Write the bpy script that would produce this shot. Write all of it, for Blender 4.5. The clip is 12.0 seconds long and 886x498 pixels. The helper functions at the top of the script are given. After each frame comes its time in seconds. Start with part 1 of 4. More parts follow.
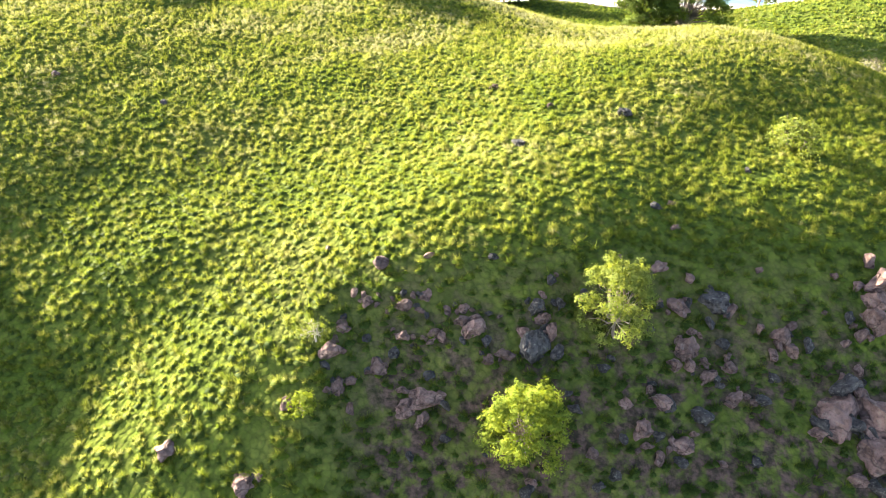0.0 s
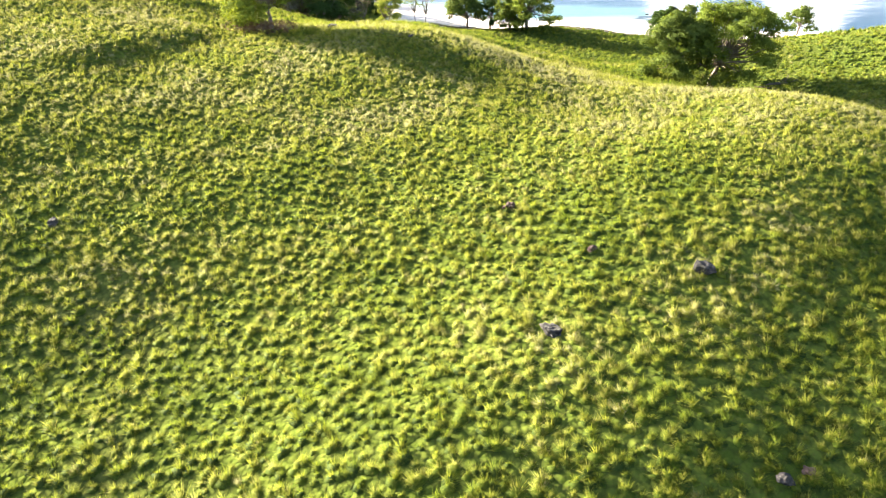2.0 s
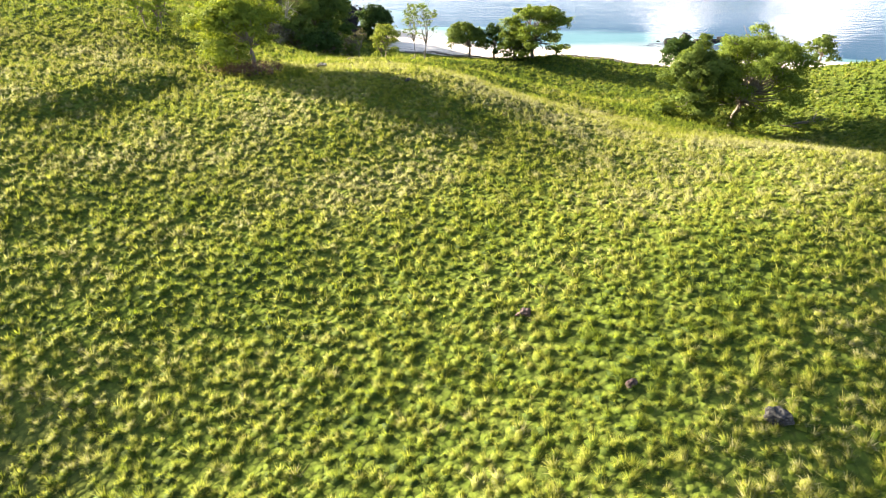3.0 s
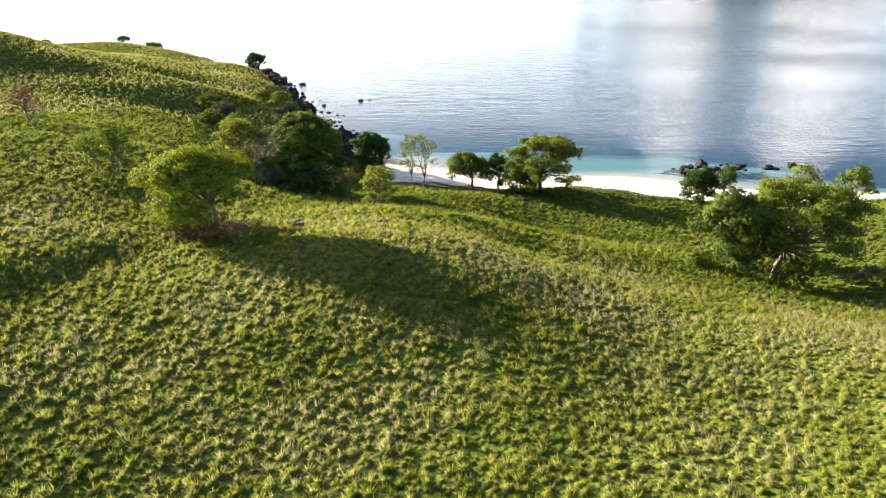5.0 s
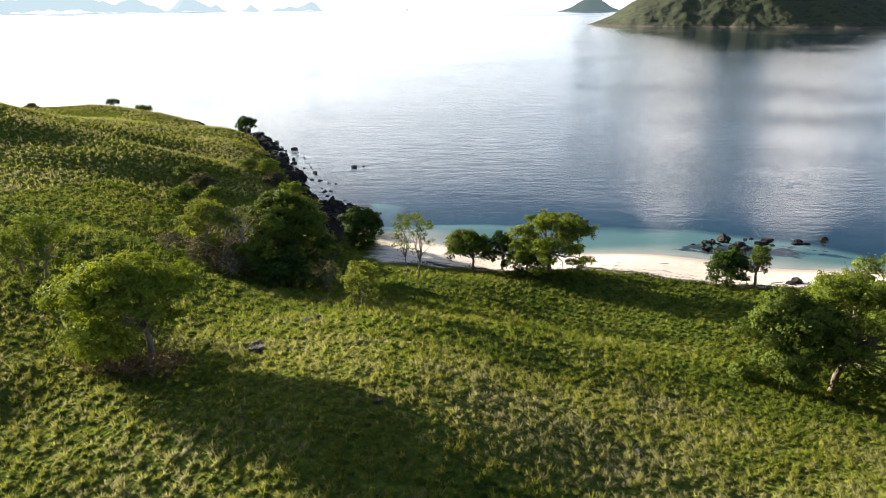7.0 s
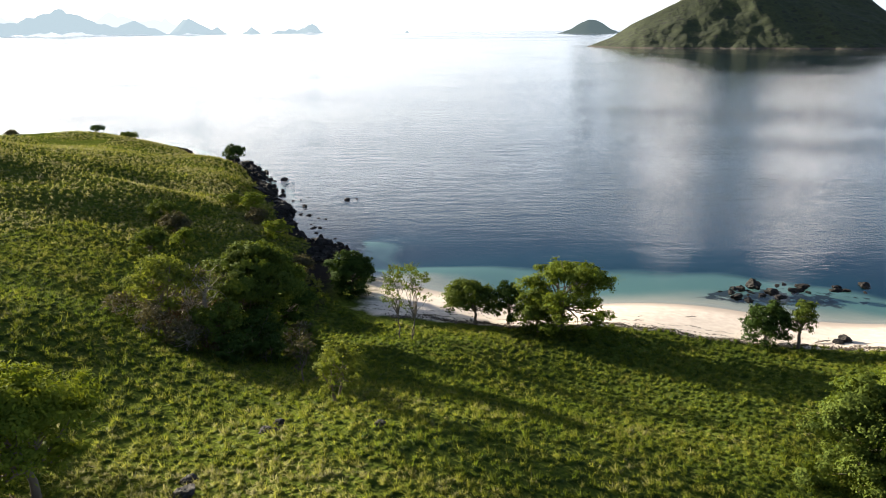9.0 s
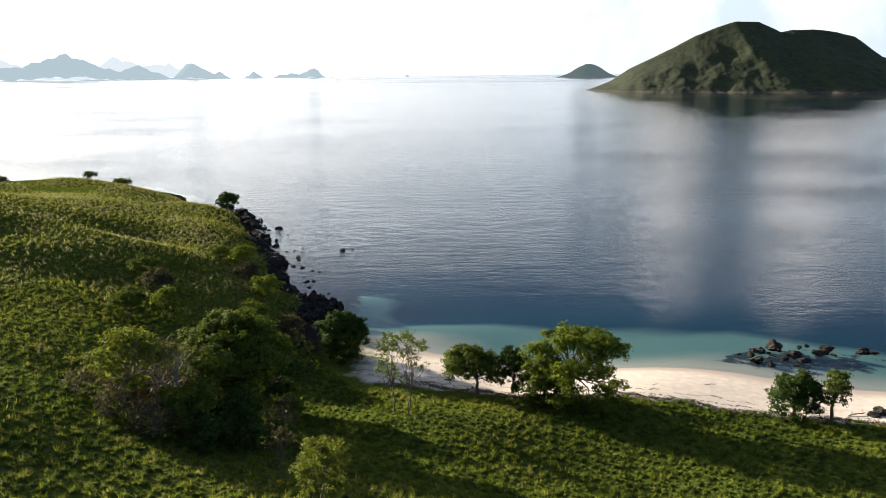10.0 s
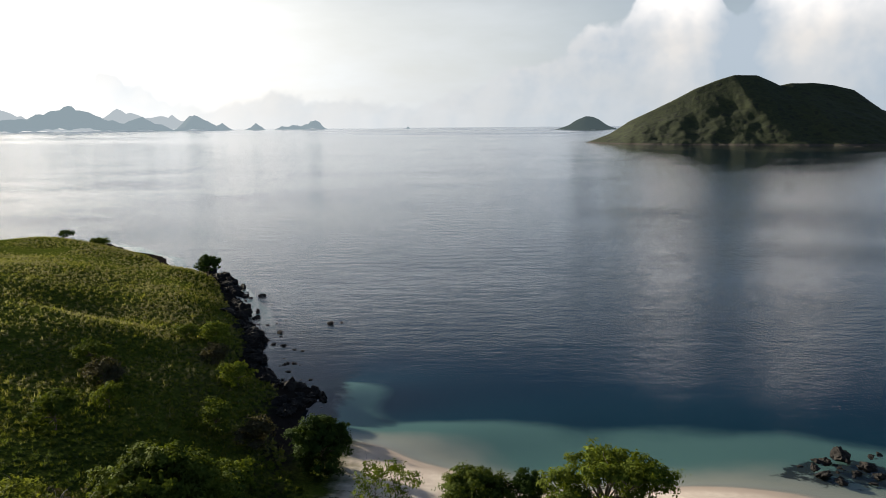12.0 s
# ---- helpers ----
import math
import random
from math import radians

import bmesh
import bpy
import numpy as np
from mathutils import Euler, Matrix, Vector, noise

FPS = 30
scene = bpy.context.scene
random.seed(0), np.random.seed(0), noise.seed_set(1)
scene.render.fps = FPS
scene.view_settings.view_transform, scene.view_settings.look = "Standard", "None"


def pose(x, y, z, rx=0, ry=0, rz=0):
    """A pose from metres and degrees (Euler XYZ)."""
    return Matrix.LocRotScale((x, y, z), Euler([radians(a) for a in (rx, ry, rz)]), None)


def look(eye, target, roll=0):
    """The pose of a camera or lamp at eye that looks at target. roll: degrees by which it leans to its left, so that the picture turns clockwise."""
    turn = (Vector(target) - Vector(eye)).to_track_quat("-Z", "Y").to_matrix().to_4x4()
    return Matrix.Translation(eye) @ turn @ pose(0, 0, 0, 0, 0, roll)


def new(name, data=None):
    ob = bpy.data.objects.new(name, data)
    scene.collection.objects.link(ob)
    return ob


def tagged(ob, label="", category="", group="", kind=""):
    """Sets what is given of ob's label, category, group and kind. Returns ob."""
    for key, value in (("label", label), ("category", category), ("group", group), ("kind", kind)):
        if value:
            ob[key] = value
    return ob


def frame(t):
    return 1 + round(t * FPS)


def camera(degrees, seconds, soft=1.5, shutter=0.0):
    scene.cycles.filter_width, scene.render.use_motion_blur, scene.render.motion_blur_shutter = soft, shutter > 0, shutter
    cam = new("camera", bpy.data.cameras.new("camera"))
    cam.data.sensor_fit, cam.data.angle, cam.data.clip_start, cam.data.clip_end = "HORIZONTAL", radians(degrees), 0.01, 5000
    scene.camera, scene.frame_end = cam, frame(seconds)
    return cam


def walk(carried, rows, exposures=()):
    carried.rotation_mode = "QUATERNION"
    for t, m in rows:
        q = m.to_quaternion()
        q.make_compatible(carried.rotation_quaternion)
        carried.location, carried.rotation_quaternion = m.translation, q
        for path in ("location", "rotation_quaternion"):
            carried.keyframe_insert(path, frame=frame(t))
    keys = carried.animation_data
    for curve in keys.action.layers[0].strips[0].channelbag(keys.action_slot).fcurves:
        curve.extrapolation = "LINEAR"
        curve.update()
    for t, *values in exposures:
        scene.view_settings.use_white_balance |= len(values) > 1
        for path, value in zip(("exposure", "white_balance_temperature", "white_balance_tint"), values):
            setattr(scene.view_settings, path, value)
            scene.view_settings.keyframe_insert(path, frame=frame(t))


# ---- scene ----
cam = camera(62.0, 12.0, soft=0.9)
METRES, EYE, TILT, LEAN, TURN = 110.0, 45.0, -31.7, 0.0, 0.0
ROWS = [
    (0.0, 0.0, 0.0, 0.0, -0.0, 0.0, 0.0),
    (0.5, 0.0002, 0.0425, 0.0279, -0.04, 0.05, -0.03),
    (1.0, 0.001, 0.0861, 0.0554, -0.04, 0.02, -0.04),
    (1.5, 0.002, 0.1309, 0.0833, -0.03, -0.0, -0.03),
    (2.0, 0.003, 0.1761, 0.1114, 0.0, -0.04, -0.05),
    (2.5, 0.0035, 0.2194, 0.1382, 0.03, 0.04, -0.08),
    (3.0, 0.0035, 0.2576, 0.1624, 0.09, 1.02, -0.1),
    (5.0, 0.005, 0.389, 0.2453, 0.23, 8.96, 0.01),
    (5.5, 0.0056, 0.4209, 0.2648, 0.24, 10.9, 0.06),
    (6.0, 0.0062, 0.4517, 0.2833, 0.27, 12.37, 0.12),
    (6.5, 0.0071, 0.4813, 0.3011, 0.27, 12.99, 0.18),
    (8.5, 0.0102, 0.5971, 0.3718, 0.32, 13.58, 0.29),
    (9.0, 0.0107, 0.6287, 0.392, 0.32, 14.75, 0.31),
    (9.5, 0.0112, 0.6588, 0.4136, 0.32, 16.29, 0.32),
    (10.0, 0.0118, 0.6908, 0.4369, 0.32, 17.94, 0.34),
    (10.5, 0.0123, 0.7241, 0.4599, 0.34, 19.63, 0.37),
    (11.0, 0.0124, 0.7625, 0.485, 0.34, 21.1, 0.33),
    (11.5, 0.0138, 0.8015, 0.511, 0.38, 21.76, 0.3),
    (12.0, 0.0133, 0.8427, 0.5377, 0.32, 21.81, 0.28),
]
walk(cam, [(t, pose(0, 0, EYE, TILT, LEAN, TURN) @ pose(METRES * x, METRES * y, METRES * z, 90 + pitch, roll, yaw)) for t, x, y, z, yaw, pitch, roll in ROWS],
     [(0.0, 3.75), (2.0, 3.4), (3.0, 3.15), (5.0, 2.47), (6.5, 1.95), (8.5, 1.75), (10.0, 1.4), (11.0, 1.05), (12.0, 0.68)])

# ---------------------------------------------------------------- world and sun
SUN_AZ, SUN_EL = 52.5, 12.0   # degrees to the left of straight ahead, degrees above the sea
sun_way = Vector((-math.sin(radians(SUN_AZ)) * math.cos(radians(SUN_EL)), math.cos(radians(SUN_AZ)) * math.cos(radians(SUN_EL)), math.sin(radians(SUN_EL))))
sun = new("sun", bpy.data.lights.new("sun", "SUN"))
sun.data.energy, sun.data.angle, sun.data.color = 5.0, radians(0.6), (1.0, 0.90, 0.70)
sun.matrix_world = look(sun_way * 300, (0, 0, 0))


class Nodes:
    """Short hand for a node tree."""

    def __init__(self, tree):
        self.tree, self.nodes, self.links = tree, tree.nodes, tree.links

    def add(self, kind, **inputs):
        node = self.nodes.new(kind)
        for key, value in inputs.items():
            self.put(node.inputs[key.replace("_", " ")], value)
        return node

    def put(self, socket, value):
        if hasattr(value, "is_output"):
            self.links.new(value, socket)
        elif isinstance(value, tuple) and len(value) == 3 and socket.type == "RGBA":
            socket.default_value = (*value, 1.0)
        else:
            socket.default_value = value

    def math(self, op, a, b=0.0, clamp=False):
        node = self.nodes.new("ShaderNodeMath")
        node.operation, node.use_clamp = op, clamp
        self.put(node.inputs[0], a), self.put(node.inputs[1], b)
        return node.outputs[0]

    def ramp(self, value, low, high, a=0.0, b=1.0, smooth=True):
        node = self.nodes.new("ShaderNodeMapRange")
        node.interpolation_type = "SMOOTHSTEP" if smooth else "LINEAR"
        for i, v in enumerate((value, low, high, a, b)):
            self.put(node.inputs[i], v)
        return node.outputs[0]

    def mix(self, fac, a, b, blend="MIX"):
        node = self.nodes.new("ShaderNodeMix")
        node.data_type, node.blend_type = "RGBA", blend
        self.put(node.inputs[0], fac), self.put(node.inputs[6], a), self.put(node.inputs[7], b)
        return node.outputs[2]

    def noise(self, where, scale, detail=3.0, rough=0.55, stretch=None):
        if stretch:
            m = self.nodes.new("ShaderNodeMapping")
            self.put(m.inputs["Vector"], where)
            m.inputs["Scale"].default_value = stretch
            where = m.outputs[0]
        node = self.nodes.new("ShaderNodeTexNoise")
        for key, value in (("Vector", where), ("Scale", scale), ("Detail", detail), ("Roughness", rough)):
            self.put(node.inputs[key], value)
        return node.outputs[0]


def sky_world():
    world = bpy.data.worlds.new("sky")
    scene.world = world
    world.use_nodes = True
    n = Nodes(world.node_tree)
    n.nodes.clear()
    way = n.add("ShaderNodeTexCoord").outputs["Generated"]
    xyz = n.add("ShaderNodeSeparateXYZ", Vector=way)
    x, y, z = xyz.outputs
    zc = n.math("MAXIMUM", z, 0.001)
    up = n.add("ShaderNodeCombineXYZ", X=x, Y=y, Z=zc).outputs[0]
    sky = n.nodes.new("ShaderNodeTexSky")
    sky.sky_type, sky.sun_disc = "NISHITA", False
    sky.sun_elevation, sky.sun_rotation = radians(SUN_EL), radians(-SUN_AZ)
    sky.air_density, sky.dust_density, sky.ozone_density = 1.0, 2.2, 1.0
    n.links.new(up, sky.inputs["Vector"])
    # high thin veil, whiter towards the sun
    toward = n.add("ShaderNodeVectorMath", Vector=up)
    toward.operation = "DOT_PRODUCT"
    toward.inputs[1].default_value = (sun_way.x, sun_way.y, sun_way.z)
    near = n.math("POWER", n.ramp(toward.outputs["Value"], 0.2, 1.0, 0.0, 1.0, False), 3.8)
    veil_noise = n.noise(up, 2.2, 5.0, 0.6, (1, 1, 3.5))
    veil_amount = n.math("ADD", n.ramp(veil_noise, 0.25, 0.8, 0.5, 0.9), n.ramp(zc, 0.0, 0.22, 0.35, 0.0), True)
    veil_amount = n.math("MULTIPLY", veil_amount, n.math("ADD", n.ramp(zc, 0.12, 0.30, 1.0, 0.0), n.math("MULTIPLY", near, n.ramp(zc, 0.1, 0.8, 0.8, 0.1)), True))
    veil_colour = n.mix(near, n.mix(n.ramp(zc, 0.12, 0.30), n.mix(n.ramp(x, 0.02, 0.38), (6.9, 7.4, 7.8), (4.6, 5.5, 6.4)), (3.3, 4.3, 6.1)), (23.0, 22.0, 20.5))
    clear = n.mix(n.math("MULTIPLY", n.ramp(zc, 0.12, 0.30), n.ramp(zc, 0.45, 0.75, 1.0, 0.0)), sky.outputs[0], n.mix(1.0, sky.outputs[0], (0.55, 0.64, 0.82), "MULTIPLY"))
    base = n.mix(veil_amount, clear, veil_colour)
    # heaped clouds low over the sea, ahead and to the right: two towers and a bank
    across = n.math("DIVIDE", x, n.math("MAXIMUM", y, 0.05))

    def billows(shift):
        at = n.add("ShaderNodeVectorMath")
        n.put(at.inputs[0], up)
        at.inputs[1].default_value = shift
        warp = n.noise(at.outputs[0], 9.0, 3.0)
        moved = n.add("ShaderNodeVectorMath")
        moved.operation = "MULTIPLY_ADD"
        n.put(moved.inputs[0], warp)
        moved.inputs[1].default_value = (0.05, 0.05, 0.05)
        n.put(moved.inputs[2], at.outputs[0])
        cells = n.add("ShaderNodeTexVoronoi", Vector=moved.outputs[0], Scale=7.5, Detail=3.0, Roughness=0.5, Lacunarity=2.4)
        cells.feature = "SMOOTH_F1"
        cells.normalize = True
        n.put(cells.inputs["Smoothness"], 0.35)
        return n.math("ADD", n.math("SUBTRACT", 0.72, n.math("MULTIPLY", cells.outputs["Distance"], 1.3)), n.math("MULTIPLY", n.math("SUBTRACT", n.noise(at.outputs[0], 4.0, 6.0, 0.55), 0.5), 0.7))

    puffs = billows((0.0, 0.0, 0.0))
    sunward = billows((-0.014, 0.0, 0.010))

    def tower(at, half, tall):
        d = n.math("DIVIDE", n.math("SUBTRACT", across, at), half)
        return n.math("MULTIPLY", n.math("EXPONENT", n.math("MULTIPLY", n.math("MULTIPLY", d, d), -1.0)), tall)

    tops = n.math("ADD", n.math("ADD", n.math("ADD", tower(0.31, 0.050, 0.26), tower(0.48, 0.072, 0.28)), tower(0.19, 0.12, 0.075)), tower(0.66, 0.13, 0.10))
    below = n.math("SUBTRACT", tops, zc)
    edge = n.math("ADD", n.math("MULTIPLY", below, 7.0), n.math("MULTIPLY", n.math("SUBTRACT", puffs, 0.05), 0.8))
    heap = n.math("MULTIPLY", n.ramp(edge, 0.0, 0.09), n.ramp(y, 0.05, 0.3))
    lit = n.ramp(n.math("ADD", n.math("SUBTRACT", puffs, sunward), n.ramp(edge, 0.0, 1.4, 0.06, -0.06, False)), -0.20, 0.17)
    # the sides that face the sun stand out as two bright columns
    lit = n.math("ADD", n.math("MULTIPLY", lit, 0.55), n.math("ADD", tower(0.305, 0.034, 0.65), tower(0.475, 0.058, 0.6)))
    lit = n.math("SUBTRACT", lit, tower(0.39, 0.032, 0.7), True)
    cloud_colour = n.mix(lit, (5.2, 6.0, 6.9), n.mix(n.ramp(zc, 0.09, 0.17), (9.2, 8.8, 8.4), (17.0, 16.0, 15.2)))
    colour = n.mix(n.math("MULTIPLY", heap, n.math("MULTIPLY", n.ramp(zc, 0.0, 0.12, 0.45, 0.9), n.ramp(zc, 0.17, 0.28, 1.0, 0.12))), base, cloud_colour)
    back = n.add("ShaderNodeBackground", Color=colour, Strength=0.060)
    n.links.new(back.outputs[0], n.add("ShaderNodeOutputWorld").inputs["Surface"])


sky_world()


# ---------------------------------------------------------------- materials
def material(name):
    m = bpy.data.materials.new(name)
    m.use_nodes = True
    n = Nodes(m.node_tree)
    n.nodes.clear()
    return m, n, n.add("ShaderNodeOutputMaterial")


def place(n):
    return n.add("ShaderNodeNewGeometry").outputs["Position"]


def bumped(n, height, strength, distance):
    return n.add("ShaderNodeBump", Height=height, Strength=strength, Distance=distance).outputs[0]


def ground_material():
    m, n, out = material("grassy_ground")
    p = place(n)
    x, y, z = n.add("ShaderNodeSeparateXYZ", Vector=p).outputs
    broad, mid, fine = n.noise(p, 0.045, 4.0), n.noise(p, 0.5, 4.0), n.noise(p, 4.0, 3.0)
    grass = n.mix(n.ramp(mid, 0.35, 0.7), (0.068, 0.092, 0.014), (0.115, 0.138, 0.024))
    grass = n.mix(n.ramp(fine, 0.52, 0.72, 0.0, 0.55), grass, (0.075, 0.070, 0.022))
    grass = n.mix(n.ramp(broad, 0.52, 0.7, 0.0, 0.5), grass, (0.105, 0.095, 0.036))
    gaps = n.add("ShaderNodeTexVoronoi", Vector=p, Scale=2.3)
    grass = n.mix(n.ramp(gaps.outputs["Distance"], 0.40, 0.75, 0.0, 0.6), grass, (0.042, 0.054, 0.013))
    # bare red earth low on the first slope
    earth = n.math("MULTIPLY", n.math("MULTIPLY", n.ramp(y, 31.0, 42.0, 1.0, 0.0), n.math("MULTIPLY", n.ramp(y, 17.0, 23.0), n.math("MULTIPLY", n.ramp(x, -7.0, -3.0), n.ramp(x, 24.0, 36.0, 1.0, 0.0)))), n.ramp(n.noise(p, 0.8, 5.0, 0.65), 0.40, 0.58))
    colour = n.mix(earth, grass, n.mix(n.ramp(n.noise(p, 2.2, 4.0, 0.65), 0.35, 0.65), (0.032, 0.026, 0.018), (0.105, 0.066, 0.052)))
    # sand behind the waterline
    along = n.math("ADD", n.math("ADD", y, n.math("MULTIPLY", x, 0.235)), n.math("MULTIPLY", n.math("SUBTRACT", n.noise(p, 0.25, 4.0), 0.5), 5.0))
    beach = n.math("MULTIPLY", n.math("MULTIPLY", n.ramp(along, 187.6, 189.0), n.ramp(z, -0.4, -0.1)), n.ramp(n.math("ADD", x, n.math("MULTIPLY", n.math("SUBTRACT", mid, 0.5), 6.0)), -15.0, -9.0))
    grains = n.mix(n.ramp(n.noise(p, 0.8, 5.0), 0.3, 0.75), (0.66, 0.55, 0.48), (0.78, 0.68, 0.60))
    line = n.math("ADD", along, n.math("MULTIPLY", n.noise(p, 0.18, 3.0), 1.5))
    wrack = n.math("MULTIPLY", n.ramp(line, 190.6, 190.9), n.ramp(line, 191.1, 191.5, 1.0, 0.0))
    wrack = n.math("MAXIMUM", wrack, n.math("MULTIPLY", n.ramp(line, 192.9, 193.1), n.ramp(line, 193.2, 193.4, 0.8, 0.0)))
    grains = n.mix(n.math("MULTIPLY", wrack, n.ramp(n.noise(p, 2.2, 5.0), 0.44, 0.56)), grains, (0.13, 0.10, 0.075))
    wet = n.ramp(z, 0.05, 0.45, 1.0, 0.0)
    grains = n.mix(wet, grains, (0.50, 0.40, 0.33))
    colour = n.mix(beach, colour, grains)
    # dark volcanic shore under the headland
    shore = n.math("MULTIPLY", n.ramp(x, -21.0, -16.0, 1.0, 0.0), n.ramp(n.math("ADD", z, n.math("MULTIPLY", n.math("SUBTRACT", mid, 0.5), 3.0)), 1.2, 2.8, 1.0, 0.0))
    shore = n.math("MULTIPLY", shore, n.ramp(y, 170.0, 190.0))
    colour = n.mix(shore, colour, n.mix(mid, (0.012, 0.010, 0.010), (0.035, 0.030, 0.027)))
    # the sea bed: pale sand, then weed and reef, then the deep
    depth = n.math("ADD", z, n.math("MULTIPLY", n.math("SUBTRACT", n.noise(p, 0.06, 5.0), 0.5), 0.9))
    # the water's blue-green, deepening with depth, is painted into the bed's colour
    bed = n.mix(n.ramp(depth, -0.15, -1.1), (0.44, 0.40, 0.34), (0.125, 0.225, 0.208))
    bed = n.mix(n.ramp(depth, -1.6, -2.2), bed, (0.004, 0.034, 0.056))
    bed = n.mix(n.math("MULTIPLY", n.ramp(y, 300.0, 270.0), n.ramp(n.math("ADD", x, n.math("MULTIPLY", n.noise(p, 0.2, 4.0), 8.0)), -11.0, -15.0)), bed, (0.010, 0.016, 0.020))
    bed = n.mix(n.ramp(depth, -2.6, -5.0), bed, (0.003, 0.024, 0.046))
    about = n.math("ADD", n.math("POWER", n.math("ABSOLUTE", n.math("DIVIDE", n.math("SUBTRACT", x, 60.0), 14.0)), 2.0), n.math("POWER", n.math("ABSOLUTE", n.math("DIVIDE", n.math("SUBTRACT", y, 203.0), 5.5)), 2.0))
    reef = n.ramp(n.math("SUBTRACT", n.noise(p, 0.3, 5.0, 0.65), n.math("MULTIPLY", about, 0.16)), 0.36, 0.46, 0.0, 0.92)
    bed = n.mix(reef, bed, (0.02, 0.022, 0.02))
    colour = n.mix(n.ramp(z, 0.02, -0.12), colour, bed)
    rough = n.math("SUBTRACT", 0.95, n.math("MULTIPLY", n.math("MULTIPLY", wet, beach), 0.5))
    clumps = n.add("ShaderNodeTexVoronoi", Vector=p, Scale=2.3)
    relief_height = n.math("SUBTRACT", n.math("ADD", fine, mid), n.math("MULTIPLY", clumps.outputs["Distance"], n.math("SUBTRACT", 1.6, n.math("MULTIPLY", beach, 1.5))))
    b = n.add("ShaderNodeBsdfPrincipled", Base_Color=colour, Roughness=rough, Normal=bumped(n, relief_height, n.math("MULTIPLY", n.ramp(beach, 0.0, 1.0, 0.6, 0.06), n.ramp(z, -0.3, 0.1, 0.08, 1.0)), 0.14))
    n.put(b.inputs["Specular IOR Level"], n.math("MULTIPLY", beach, 0.25))
    n.links.new(b.outputs[0], out.inputs["Surface"])
    return m


def leafy(name, dark, light, tip=None, glow=0.3, patch=0.0):
    """Leaves or blades: two greens, a patchy drift across the ground, light shining through."""
    m, n, out = material(name)
    p = place(n)
    each = n.add("ShaderNodeNewGeometry").outputs["Random Per Island"]
    colour = n.mix(each, dark, light)
    if tip:
        drift = n.ramp(n.noise(p, 0.07, 5.0, 0.6), 0.50, 0.66)
        clump = n.ramp(n.noise(p, 0.9, 2.0), 0.45, 0.68)
        colour = n.mix(n.math("MULTIPLY", n.math("ADD", n.math("MULTIPLY", drift, 0.5), n.math("MULTIPLY", clump, 0.45), True), patch), colour, tip)
    else:
        colour = n.mix(n.ramp(n.noise(p, 0.8, 3.0), 0.35, 0.7, 0.0, 0.5), colour, light)
    d = n.add("ShaderNodeBsdfPrincipled", Base_Color=colour, Roughness=0.85)
    n.put(d.inputs["Specular IOR Level"], 0.08)
    warm = n.mix(1.0, colour, (1.5, 1.4, 0.6), "MULTIPLY")
    t = n.add("ShaderNodeBsdfTranslucent", Color=warm)
    mix = n.add("ShaderNodeMixShader", Fac=glow)
    n.links.new(d.outputs[0], mix.inputs[1]), n.links.new(t.outputs[0], mix.inputs[2])
    n.links.new(mix.outputs[0], out.inputs["Surface"])
    return m


def tuft_material():
    """Grass blades: every tussock has its own tone, from fresh green to straw, drifting across the hill."""
    m, n, out = material("tussock_blades")
    p = place(n)
    tone = n.add("ShaderNodeAttribute")
    tone.attribute_name = "tone"
    each = n.add("ShaderNodeNewGeometry").outputs["Random Per Island"]
    drift = n.math("SUBTRACT", n.noise(p, 0.085, 5.0, 0.62), 0.5)
    value = n.math("ADD", n.math("ADD", tone.outputs["Fac"], n.math("ADD", n.math("MULTIPLY", drift, 2.2), n.math("MULTIPLY", n.math("SUBTRACT", n.noise(p, 0.32, 3.0), 0.5), 0.8))), n.math("MULTIPLY", n.math("SUBTRACT", each, 0.5), 0.45))
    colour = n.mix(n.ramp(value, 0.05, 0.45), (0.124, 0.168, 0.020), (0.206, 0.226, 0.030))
    # darkest green for low tones: carries the shade painted on hearts and slope
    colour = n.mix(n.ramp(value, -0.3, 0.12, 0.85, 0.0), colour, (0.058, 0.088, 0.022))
    colour = n.mix(n.ramp(value, 0.42, 0.78), colour, (0.280, 0.272, 0.064))
    colour = n.mix(n.ramp(value, 0.80, 1.05), colour, (0.33, 0.30, 0.17))
    streak = n.noise(p, 9.0, 3.0, 0.65, (1.0, 1.0, 0.35))
    colour = n.mix(n.ramp(streak, 0.36, 0.60, 0.6, 0.0), colour, n.mix(1.0, colour, (0.42, 0.48, 0.5), "MULTIPLY"))
    d = n.add("ShaderNodeBsdfPrincipled", Base_Color=colour, Roughness=0.7)
    n.put(d.inputs["Specular IOR Level"], 0.05)
    t = n.add("ShaderNodeBsdfTranslucent", Color=n.mix(1.0, colour, (1.2, 1.25, 0.72), "MULTIPLY"))
    mix = n.add("ShaderNodeMixShader", Fac=0.5)
    n.links.new(d.outputs[0], mix.inputs[1]), n.links.new(t.outputs[0], mix.inputs[2])
    n.links.new(mix.outputs[0], out.inputs["Surface"])
    return m


